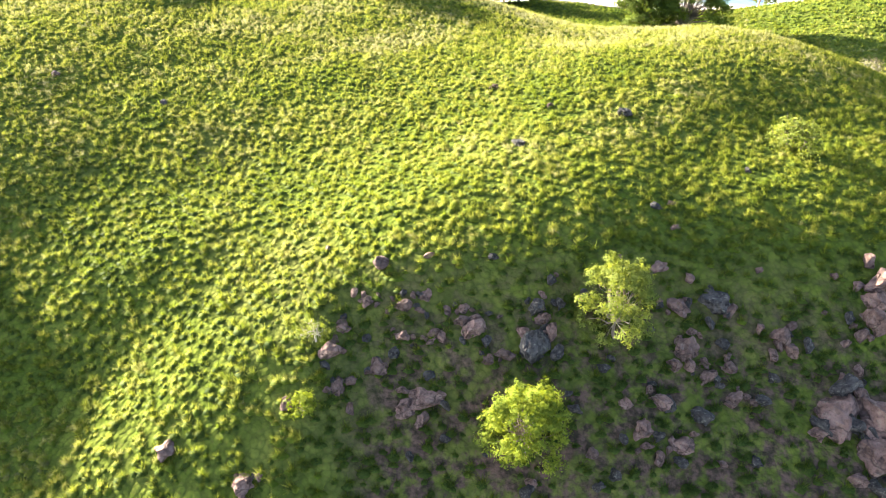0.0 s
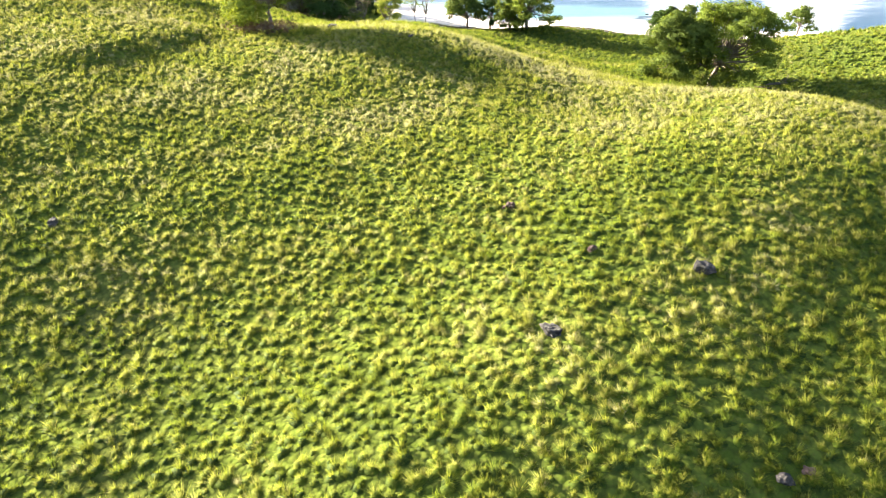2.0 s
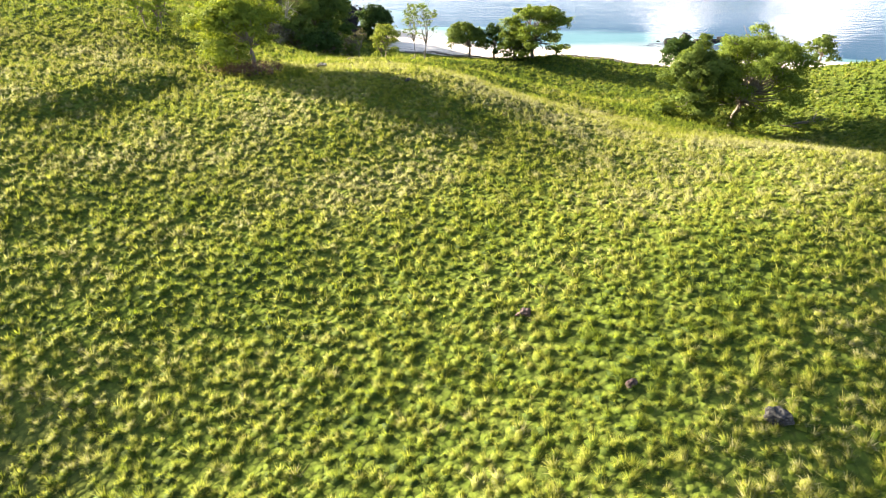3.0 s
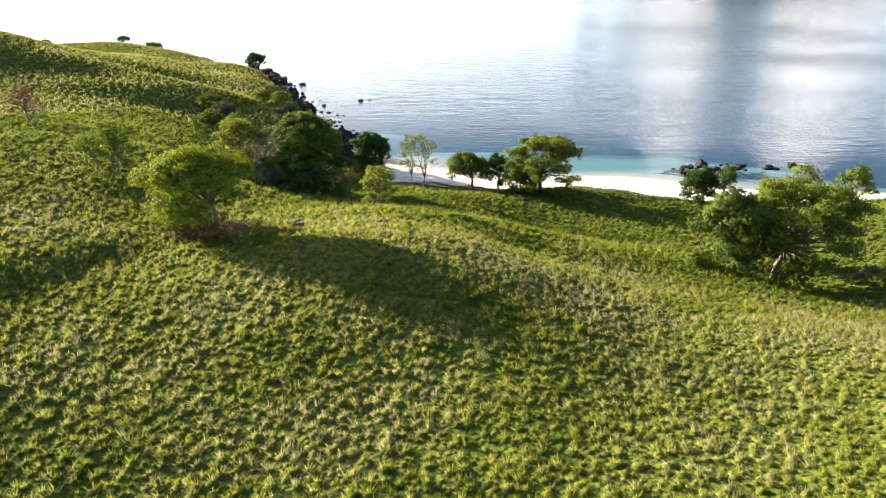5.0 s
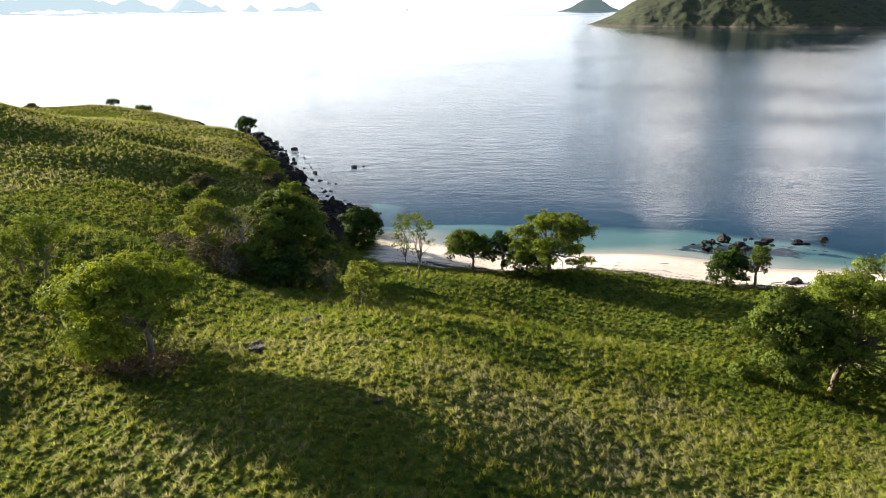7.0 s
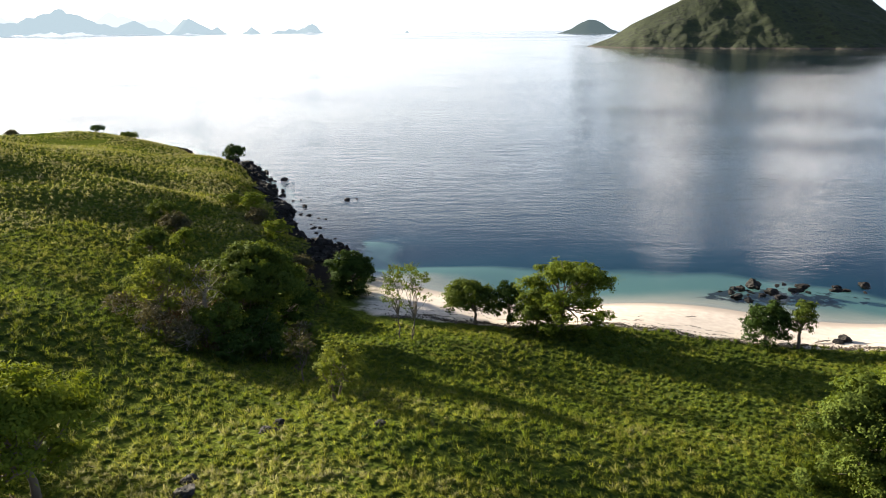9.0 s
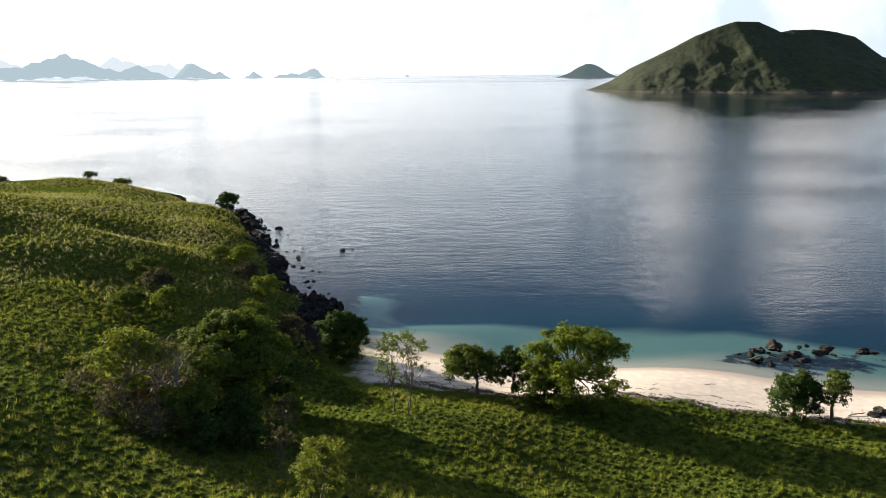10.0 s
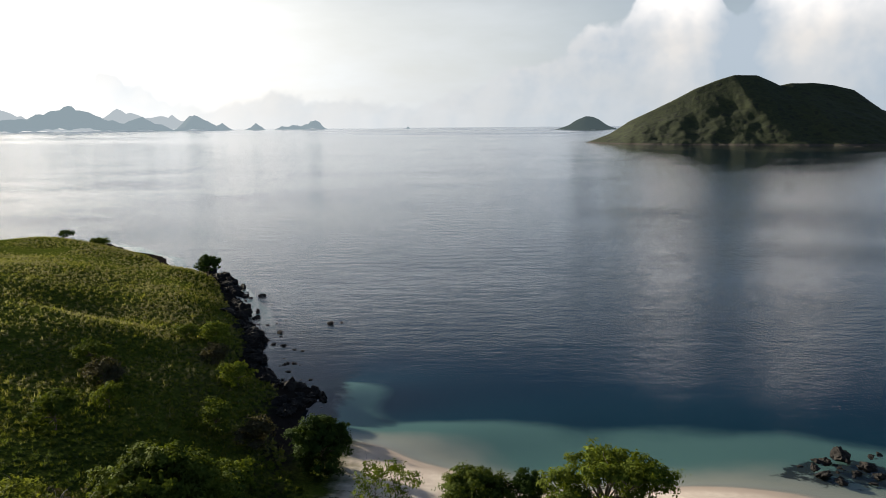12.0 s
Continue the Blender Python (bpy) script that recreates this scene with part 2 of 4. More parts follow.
def stony(name, a, b, crack, scale=1.2, moss=0.0):
    m, n, out = material(name)
    p = n.add("ShaderNodeTexCoord").outputs["Object"]
    r = n.add("ShaderNodeObjectInfo").outputs["Random"]
    big, small = n.noise(p, scale, 5.0, 0.62), n.noise(p, scale * 7, 4.0, 0.6)
    colour = n.mix(n.ramp(big, 0.3, 0.7), a, b)
    colour = n.mix(n.ramp(small, 0.5, 0.75, 0.0, 0.6), colour, crack)
    colour = n.mix(n.math("MULTIPLY", r, 0.45), colour, crack)
    if moss:
        colour = n.mix(n.ramp(n.noise(p, scale * 2.3, 4.0), 0.55, 0.7, 0.0, moss), colour, (0.22, 0.21, 0.17))
    split = n.add("ShaderNodeTexVoronoi", Vector=n.mix(0.4, p, n.add("ShaderNodeTexNoise", Vector=p, Scale=scale * 1.3).outputs["Color"]), Scale=scale * 0.55)
    split.feature = "DISTANCE_TO_EDGE"
    seam = n.ramp(split.outputs["Distance"], 0.0, 0.045, 1.0, 0.0)
    colour = n.mix(n.math("MULTIPLY", seam, 0.5), colour, n.mix(1.0, crack, (0.35, 0.35, 0.35), "MULTIPLY"))
    s = n.add("ShaderNodeBsdfPrincipled", Base_Color=colour, Roughness=0.88, Normal=bumped(n, n.math("SUBTRACT", n.math("ADD", big, small), n.math("MULTIPLY", seam, 0.8)), 0.9, 0.12))
    n.put(s.inputs["Specular IOR Level"], 0.3)
    n.links.new(s.outputs[0], out.inputs["Surface"])
    return m


def water_material():
    m, n, out = material("sea_water")
    p = place(n)
    swell = n.noise(p, 0.24, 4.0, 0.6, (0.34, 1.0, 1.0))
    ripple = n.noise(p, 0.85, 5.0, 0.66, (0.42, 1.0, 1.0))
    x, y, z = n.add("ShaderNodeSeparateXYZ", Vector=p).outputs
    off = n.ramp(n.math("ADD", y, n.math("MULTIPLY", x, 0.235)), 205.0, 300.0, 0.08, 1.0)
    calm = n.ramp(n.noise(p, 0.012, 4.0, 0.6, (0.5, 1.0, 1.0)), 0.35, 0.7, 0.35, 1.0)
    height = n.math("ADD", n.math("MULTIPLY", off, n.math("MULTIPLY", swell, 0.56)), n.math("MULTIPLY", n.math("MULTIPLY", ripple, n.ramp(off, 0.08, 1.0, 0.03, 0.50, False)), calm))
    lee = n.math("MULTIPLY", n.ramp(x, 120.0, 380.0), n.ramp(y, 420.0, 900.0))
    normal = bumped(n, n.math("MULTIPLY", height, n.ramp(lee, 0.0, 1.0, 1.0, 0.4, False)), 1.0, 0.44)
    # far off the ripples run together, in bands of breeze and calm
    bands = n.ramp(n.noise(p, 0.0035, 4.0, 0.6, (0.15, 1.0, 1.0)), 0.42, 0.62, 0.35, 1.0)
    breeze = n.math("ADD", 0.05, n.math("MULTIPLY", n.ramp(y, 700.0, 3600.0, 0.0, 0.26), bands))
    gloss = n.add("ShaderNodeBsdfGlossy", Color=(0.97, 0.98, 1.0), Roughness=breeze, Normal=normal)
    clear = n.add("ShaderNodeBsdfTransparent", Color=(0.92, 0.98, 0.985))
    facing = n.add("ShaderNodeLayerWeight", Blend=0.5, Normal=normal).outputs["Facing"]
    shine = n.math("ADD", 0.02, n.math("MULTIPLY", n.math("POWER", facing, 5.0), 0.98))
    mix = n.add("ShaderNodeMixShader", Fac=shine)
    n.links.new(clear.outputs[0], mix.inputs[1]), n.links.new(gloss.outputs[0], mix.inputs[2])
    n.links.new(mix.outputs[0], out.inputs["Surface"])
    return m


def bark(name, a, b):
    m, n, out = material(name)
    p = n.add("ShaderNodeTexCoord").outputs["Object"]
    streak = n.noise(p, 5.0, 4.0, 0.6, (1, 1, 0.25))
    s = n.add("ShaderNodeBsdfPrincipled", Base_Color=n.mix(streak, a, b), Roughness=0.9, Normal=bumped(n, streak, 0.6, 0.04))
    n.links.new(s.outputs[0], out.inputs["Surface"])
    return m


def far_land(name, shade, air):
    """Land kilometres off: its own dull green, the air's haze painted on as glow."""
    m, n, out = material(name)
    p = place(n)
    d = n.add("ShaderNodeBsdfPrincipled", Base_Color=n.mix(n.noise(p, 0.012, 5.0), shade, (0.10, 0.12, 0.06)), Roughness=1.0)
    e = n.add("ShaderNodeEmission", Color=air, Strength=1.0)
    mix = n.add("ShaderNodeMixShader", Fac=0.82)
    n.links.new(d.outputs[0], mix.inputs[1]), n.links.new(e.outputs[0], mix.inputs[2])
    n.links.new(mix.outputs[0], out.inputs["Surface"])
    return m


def island_material():
    m, n, out = material("island_slopes")
    p = place(n)
    g = n.add("ShaderNodeNewGeometry")
    up = n.add("ShaderNodeSeparateXYZ", Vector=g.outputs["Normal"]).outputs[2]
    broad, fine = n.noise(p, 0.012, 5.0), n.noise(p, 0.06, 5.0, 0.65)
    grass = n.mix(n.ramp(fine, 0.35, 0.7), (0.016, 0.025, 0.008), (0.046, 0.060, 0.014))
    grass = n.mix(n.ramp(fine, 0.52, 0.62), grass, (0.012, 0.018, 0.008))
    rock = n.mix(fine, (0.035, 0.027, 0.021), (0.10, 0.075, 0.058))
    steep = n.ramp(n.math("ADD", up, n.math("MULTIPLY", n.math("SUBTRACT", broad, 0.5), 0.5)), 0.60, 0.48)
    z = n.add("ShaderNodeSeparateXYZ", Vector=p).outputs[2]
    foot = n.ramp(n.math("ADD", z, n.math("MULTIPLY", fine, 6.0)), 3.5, 5.5, 1.0, 0.0)
    colour = n.mix(n.math("MAXIMUM", steep, foot), grass, rock)
    s = n.add("ShaderNodeBsdfPrincipled", Base_Color=colour, Roughness=0.95, Normal=bumped(n, fine, 0.45, 5.0))
    n.links.new(s.outputs[0], out.inputs["Surface"])
    return m


M_GROUND = ground_material()
M_TUFT = tuft_material()
M_SEA = water_material()
M_ROCK = stony("pinkish_stone", (0.125, 0.070, 0.058), (0.27, 0.170, 0.142), (0.046, 0.028, 0.024), 2.6, 0.25)
M_DARK = stony("black_lava_stone", (0.012, 0.010, 0.010), (0.036, 0.031, 0.029), (0.008, 0.007, 0.007), 1.0)
M_GREY = stony("grey_lichened_stone", (0.035, 0.030, 0.030), (0.105, 0.092, 0.088), (0.018, 0.016, 0.015), 3.0, 0.6)
M_BARK = bark("grey_brown_bark", (0.10, 0.075, 0.055), (0.20, 0.16, 0.125))
M_PALE = bark("pale_dead_wood", (0.22, 0.19, 0.16), (0.36, 0.32, 0.28))
M_LEAF = leafy("broad_leaves", (0.050, 0.082, 0.016), (0.125, 0.160, 0.030), glow=0.22)
M_LUSH = leafy("fresh_leaves", (0.085, 0.130, 0.016), (0.200, 0.235, 0.030), glow=0.3)
M_MID = leafy("feathery_leaves", (0.070, 0.108, 0.016), (0.160, 0.200, 0.030), glow=0.25)
M_DEEP = leafy("dark_leaves", (0.022, 0.045, 0.012), (0.060, 0.098, 0.020), glow=0.15)
M_GOLD = leafy("yellow_green_leaves", (0.085, 0.115, 0.022), (0.185, 0.215, 0.050), glow=0.35)
M_DRY = leafy("dry_leaves", (0.075, 0.045, 0.030), (0.16, 0.095, 0.060), glow=0.1)
M_STRAW = leafy("straw_leaves", (0.28, 0.27, 0.13), (0.42, 0.40, 0.22), glow=0.3)
M_DULL = leafy("dull_grey_green_leaves", (0.060, 0.058, 0.036), (0.11, 0.10, 0.062), glow=0.2)
M_PEBBLE = leafy("pebbles", (0.035, 0.028, 0.024), (0.17, 0.135, 0.11), glow=0.0)
M_ISLE = island_material()
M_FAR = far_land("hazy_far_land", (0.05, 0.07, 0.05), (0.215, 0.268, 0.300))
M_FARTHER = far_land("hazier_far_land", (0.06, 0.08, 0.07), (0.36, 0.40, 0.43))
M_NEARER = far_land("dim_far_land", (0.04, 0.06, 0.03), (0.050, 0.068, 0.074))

# broad rises: x, y, height, half widths, turn
HILLS = [
    (26.6, 62.1, 16.80, 37.6, 45.9, -0.24),
    (-51.0, 109.7, 14.31, 62.9, 46.0, -0.14),
    (-36.6, 65.8, 8.50, 51.7, 33.1, 0.32),
    (-2.9, 107.6, 4.07, 17.2, 15.4, 0.41),
    (-74.0, 155.0, 8.20, 101.7, 31.9, -0.39),
    (-130.6, 247.7, 20.67, 49.8, 42.5, -2.67),
    (-127.7, 345.5, 6.77, 68.0, 45.8, 2.35),
    (-49.2, 205.3, 17.53, 52.4, 39.8, -0.21),
    (101.8, 152.1, 10.12, 43.8, 26.4, -0.24),
    (-1.4, 39.9, 5.83, 22.9, 14.2, 0.21),
    (102.9, 59.9, 15.08, 80.4, 103.2, -0.11),
    (2.7, 138.2, 5.20, 18.7, 23.8, 0.26),
    (41.7, 185.2, 3.66, 32.6, 63.7, -0.24),
    (-62.4, 286.4, 4.18, 11.8, 56.6, 0.34),
]
HILLS += [
    (-13.5, 14.9, 1.75, 61.9, 31.1, -1.29),
    (-145.0, 131.5, 21.36, 184.1, 105.0, -1.17),
    (-172.0, 335.0, 5.50, 44.0, 40.0, 0.0),
    (35.0, 47.0, 1.10, 12.0, 13.0, 0.0),
]
# small rises and hollows along the coast
COVES = [
    (-22.9, 220.5, -5.00, 28.7, 12.0, 0.41),
    (-26.3, 198.2, -10.28, 45.0, 20.6, -0.13),
    (-41.0, 233.7, -5.53, 13.0, 31.0, -0.87),
    (1.7, 194.8, 4.10, 24.4, 12.0, 0.04),
    (-92.9, 300.1, 6.25, 24.1, 47.3, 0.73),
    (18.5, 180.3, 2.98, 21.0, 12.0, 0.46),
    (-82.3, 347.6, -2.30, 24.1, 13.6, -1.79),
    (-118.0, 357.3, 4.60, 68.3, 14.2, -0.67),
    (-60.0, 214.0, -2.20, 18.0, 11.0, 0.35),
    (-70.0, 239.0, 2.20, 16.0, 8.0, -0.25),
    (-92.0, 238.0, 2.50, 14.0, 10.0, -0.20),
    (-50.0, 236.0, 1.20, 12.0, 8.0, -0.40),
]


# round dips and knolls, x, y, height, half width: on the first hill, on the shoulder, towards the shore
KNOLLS = [
    # first one added out of view, to throw shade on the left slope
    (-72, 68, 5.2, 12), (9, 30, 1.34, 9), (-12, 30, 1.07, 9), (18, 31, -0.48, 6),
    (-22, 36, -1.38, 6), (28, 41, 0.82, 6), (-12, 41, -0.7, 6), (-22, 46, 0.69, 6),
    (18, 51, -0.81, 6), (30, 58, -1.6, 9), (2, 72, -0.33, 9), (-33, 72, -0.5, 9),
]
SWALES = [
    (-24, 78, -0.49, 16), (16, 86, -0.87, 9), (23, 86, -0.72, 9), (36, 90, 2.29, 16),
    (-33, 107, -0.64, 9), (9, 121, -0.83, 9), (72, 126, 1.86, 16), (-5, 128, 0.97, 9),
    (51, 128, -1.18, 9), (60, 130, 1.27, 28), (30, 135, 0.11, 9), (-19, 135, -0.59, 9),
    (16, 135, 0.6, 9), (0, 138, -1.27, 16), (44, 142, -3.0, 9), (37, 142, 1.66, 9),
    (-40, 149, 1.59, 9),
]
DIPS = [
    (12, 162, -1.77, 16), (-20, 170, -1.46, 28), (0, 174, 2.02, 16), (-24, 174, -2.09, 16),
    (60, 174, -0.69, 16), (24, 174, 0.84, 16), (-60, 186, -0.95, 16), (12, 186, -1.36, 16),
    (40, 190, -0.25, 28), (-60, 210, 0.96, 16), (0, 210, 0.31, 16), (-48, 222, 1.97, 16),
    (-72, 222, 0.85, 16), (-84, 234, -1.7, 16), (-60, 246, -1.03, 16), (-100, 250, -2.02, 28),
    (-84, 258, 2.5, 16), (-72, 294, -1.61, 16), (-108, 306, -0.77, 16), (-80, 310, -1.41, 28),
    (-100, 330, -1.05, 28), (-120, 350, -1.56, 28), (-160, 350, 2.15, 28), (-140, 350, -2.85, 28),
    (76, 206, 0.7, 15),
]


# ---------------------------------------------------------------- the lie of the land
def smooth_step(v):
    v = np.clip(v, 0.0, 1.0)
    return v * v * (3 - 2 * v)


def relief(x, y):
    """Height of the ground over the sea, in metres: broad hills and small swells."""
    x, y = np.asarray(x, float), np.asarray(y, float)
    z = np.full(x.shape, -6.0)
    for cx, cy, a, sx, sy, turn in HILLS + COVES:
        c, s = math.cos(turn), math.sin(turn)
        u, v = (x - cx) * c + (y - cy) * s, -(x - cx) * s + (y - cy) * c
        z = z + a * np.exp(-(u / sx) ** 2 - (v / sy) ** 2)
    for cx, cy, a, wide in KNOLLS + SWALES + DIPS:
        z = z + a * np.exp(-((x - cx) ** 2 + (y - cy) ** 2) / wide ** 2)
    # the brow above the boulder slope, and a low bank on the left hill
    brow = smooth_step((39.6 + 0.5 * np.sin(0.6 * x) + 0.15 * np.maximum(x - 6.0, 0.0) - y) / 4.5) * smooth_step((x + 8.0) / 3.5) * (1 - smooth_step((x - 12.0) / 8.0))
    across, along = -0.83 * (x + 31) + 0.56 * (y - 101), 0.56 * (x + 31) + 0.83 * (y - 101)
    bank = smooth_step((across + 1.0) / 4.6) * (1 - smooth_step((across - 3.6) / 16.0)) * np.exp(-((along - 1.0) / 10.0) ** 4)
    z = z - 1.1 * brow + 1.1 * bank
    swell = 0.09 * np.sin(0.42 * x + 0.9 * np.sin(0.21 * y)) * np.sin(0.37 * y + 1.3 * np.sin(0.17 * x + 1)) + 0.07 * np.sin(1.1 * x + 0.6 * y) * np.sin(0.9 * y - 0.5 * x + 2)
    return z + swell * np.clip((z - 1.5) / 4.0, 0.0, 1.0)


def height(x, y):
    return float(relief(x, y))


def raw_mesh(name, verts, faces, smooth=False):
    """A mesh from arrays of places and of equal-sided faces."""
    me = bpy.data.meshes.new(name)
    verts, faces = np.asarray(verts, np.float32), np.asarray(faces, np.int32)
    me.vertices.add(len(verts))
    me.vertices.foreach_set("co", verts.ravel())
    me.loops.add(faces.size)
    me.loops.foreach_set("vertex_index", faces.ravel())
    me.polygons.add(len(faces))
    me.polygons.foreach_set("loop_start", np.arange(0, faces.size, faces.shape[1], dtype=np.int32))
    me.polygons.foreach_set("use_smooth", np.full(len(faces), smooth))
    me.update(calc_edges=True)
    return me


def solid(name, verts, faces, mat, parent=None, smooth=False, normals=None):
    me = raw_mesh(name, verts, faces, smooth or normals is not None)
    if normals is not None:
        own = me.attributes.new("custom_normal", "FLOAT_VECTOR", "POINT")
        own.data.foreach_set("vector", np.asarray(normals, np.float32).ravel())
        me.update()
    me.materials.append(mat)
    ob = new(name, me)
    ob.parent = parent
    return ob


def grid_faces(nx, ny):
    i = np.arange(nx * ny).reshape(ny, nx)
    return np.stack([i[:-1, :-1], i[:-1, 1:], i[1:, 1:], i[1:, :-1]], -1).reshape(-1, 4)


def steps(low, high, fine, far):
    """Even steps from low to high, then wider and wider ones out to far on both sides."""
    core, out, d = list(np.arange(low, high + fine / 2, fine)), [], fine
    while not out or out[-1] < far:
        d *= 1.22
        out.append((out[-1] if out else 0) + d)
    return np.array([low - o for o in out[::-1]] + core + [core[-1] + o for o in out])


gx, gy = steps(-80, 78, 1.0, 5600), steps(14, 250, 1.0, 5600)
X, Y = np.meshgrid(gx, gy)
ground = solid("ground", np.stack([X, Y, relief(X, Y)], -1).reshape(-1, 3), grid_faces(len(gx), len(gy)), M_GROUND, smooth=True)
tagged(ground, "rolling green tussock hills running down to a sandy cove", "ground", kind="structure")

sx, sy = steps(-250, 250, 12.0, 5600), steps(-60, 600, 12.0, 5600)
X, Y = np.meshgrid(sx, sy)
sea = solid("water", np.stack([X, Y, 0 * X], -1).reshape(-1, 3), grid_faces(len(sx), len(sy)), M_SEA, smooth=True)
tagged(sea, "calm blue sea, turquoise over the shallows, finely rippled", "sea", kind="structure")


# ---------------------------------------------------------------- islands
def heap_island(name, centre, size, peaks, mat, rough, count=90, sink=-6.0, smooth=True):
    """An island as a height field: peaks are (x, y, height, width, depth) from the centre."""
    xs = np.linspace(-size[0], size[0], count)
    ys = np.linspace(-size[1], size[1], max(20, int(count * size[1] / size[0])))
    X, Y = np.meshgrid(xs, ys)
    Z = np.full(X.shape, sink)
    for px, py, h, w, d in peaks:
        Z = Z + h * np.exp(-np.abs((X - px) / w) ** 1.7 - np.abs((Y - py) / d) ** 1.7)
    N = np.array([noise.fractal(Vector((x / rough[0], y / rough[0], 3.1)), 0.9, 2.1, 6) for x, y in zip(X.ravel(), Y.ravel())]).reshape(X.shape)
    Z = Z + N * rough[1] * np.clip((Z - sink) / 40.0, 0, 1)
    V = np.stack([X + centre[0], Y + centre[1], Z], -1).reshape(-1, 3)
    return solid(name, V, grid_faces(len(xs), len(ys)), mat, smooth=smooth)


def ridge_island(name, ridge, back, mat, count):
    """An island along a ridge: ridge holds (x, height, width to the front); back is the y of the crest."""
    kx, kz, kw = (np.array(v, float) for v in zip(*ridge))
    xs, ys = np.linspace(kx[0], kx[-1], count), np.linspace(-470, 300, int(count * 0.8))
    X, Y = np.meshgrid(xs, ys)
    top, wide = np.interp(X, kx, kz), np.interp(X, kx, kw)
    bend = 26 * np.sin(X / 46.0) + 14 * np.sin(X / 19.0 + 1)
    d = np.where(Y < 0, -(Y + 0.25 * bend * np.clip(-Y / 80.0, 0, 1)) / wide, Y / (0.8 * wide))
    Z = top * (1 - np.clip(d, 0, 1)) ** 1.15 - 3.0 * np.clip(d, 0, 3) - 6.0 * np.clip(d - 1, 0, 1)
    N = np.array([noise.fractal(Vector((x / 70.0, y / 95.0, 3.1)), 0.85, 2.1, 7) for x, y in zip(X.ravel(), Y.ravel())]).reshape(X.shape)
    G = np.array([abs(noise.noise(Vector((x / 62.0 + 0.3 * math.sin(y / 50), y / 260.0, 8.3)))) for x, y in zip(X.ravel(), Y.ravel())]).reshape(X.shape)
    mid = np.clip(d * 2.2, 0.12, 1) * np.clip(top / 60.0, 0.1, 1)
    Z = Z + (7 * N + 4 * (G - 0.25)) * mid
    Z = np.where(d > 1.2, np.minimum(Z, -2.0), Z)
    V = np.stack([X, Y + back, Z], -1).reshape(-1, 3)
    return solid(name, V, grid_faces(len(xs), len(ys)), mat, smooth=True)


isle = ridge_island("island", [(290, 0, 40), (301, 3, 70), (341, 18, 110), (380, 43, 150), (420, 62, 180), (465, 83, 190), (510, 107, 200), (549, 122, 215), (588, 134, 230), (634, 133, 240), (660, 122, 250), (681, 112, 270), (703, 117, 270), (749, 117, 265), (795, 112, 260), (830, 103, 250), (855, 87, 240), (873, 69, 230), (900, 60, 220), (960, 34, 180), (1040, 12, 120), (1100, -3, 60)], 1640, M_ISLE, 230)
tagged(isle, "steep grassy island with dark cliffs across the bay", "island", kind="structure")
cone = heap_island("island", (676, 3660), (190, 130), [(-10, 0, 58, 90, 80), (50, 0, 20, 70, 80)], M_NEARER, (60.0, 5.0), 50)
tagged(cone, "small cone-shaped islet out at sea", "island", kind="structure")


def far_range(label, span, far, peaks, mat):
    """A range of hills on the horizon; peaks are (degrees to the right, metres high, degrees wide)."""
    mid = radians((span[0] + span[1]) / 2)
    half = far * math.tan(radians((span[1] - span[0]) / 2))
    ob = heap_island("far_island", (0, 0), (half, 120), [(far * math.tan(radians(a) - mid), 0, h, far * radians(w), 90) for a, h, w in peaks], mat, (75.0, 30.0), 84, -8.0)
    ob.matrix_world = Matrix.Translation((math.sin(mid) * far, 110 + math.cos(mid) * far, 0)) @ Matrix.Rotation(-mid, 4, "Z")
    return tagged(ob, label, "island", kind="structure")


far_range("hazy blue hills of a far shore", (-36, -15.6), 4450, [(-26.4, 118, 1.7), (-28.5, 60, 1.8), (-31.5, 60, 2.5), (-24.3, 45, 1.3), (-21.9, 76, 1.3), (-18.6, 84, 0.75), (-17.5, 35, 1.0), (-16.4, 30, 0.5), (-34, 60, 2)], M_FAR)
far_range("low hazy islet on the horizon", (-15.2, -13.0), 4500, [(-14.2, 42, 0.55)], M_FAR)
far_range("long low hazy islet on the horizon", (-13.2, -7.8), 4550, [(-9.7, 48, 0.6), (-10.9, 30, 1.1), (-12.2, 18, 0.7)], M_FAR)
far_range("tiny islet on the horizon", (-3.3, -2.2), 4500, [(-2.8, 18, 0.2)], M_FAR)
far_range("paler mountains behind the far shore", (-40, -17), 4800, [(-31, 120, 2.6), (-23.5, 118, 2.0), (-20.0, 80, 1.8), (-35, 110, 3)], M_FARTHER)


# ---------------------------------------------------------------- stones
def stone_mesh(name, seed, mat, detail=2, cuts=9, tall=0.8, rugged=0.12):
    """A weathered block: a ball cut by planes, then roughened; about one metre wide."""
    rnd = random.Random(seed)
    bm = bmesh.new()
    bmesh.ops.create_icosphere(bm, subdivisions=detail + 2, radius=0.62)
    planes = []
    for _ in range(cuts):
        d = Vector((rnd.uniform(-1, 1), rnd.uniform(-1, 1), rnd.uniform(-0.7, 1))).normalized()
        planes.append((d, rnd.uniform(0.30, 0.46)))
    for v in bm.verts:
        for d, r in planes:
            over = v.co.dot(d) - r
            if over > 0:
                v.co -= d * over
        v.co += v.co.normalized() * (rugged * noise.fractal(v.co * 2.6 + Vector((seed, 0, 0)), 0.7, 2.1, 5) - 0.10 * max(0.0, 0.25 - abs(noise.noise(v.co * 2.2 + Vector((0, seed, 0))))))
        v.co.z *= tall
    me = bpy.data.meshes.new(name)
    bm.to_mesh(me)
    bm.free()
    me.materials.append(mat)
    return me


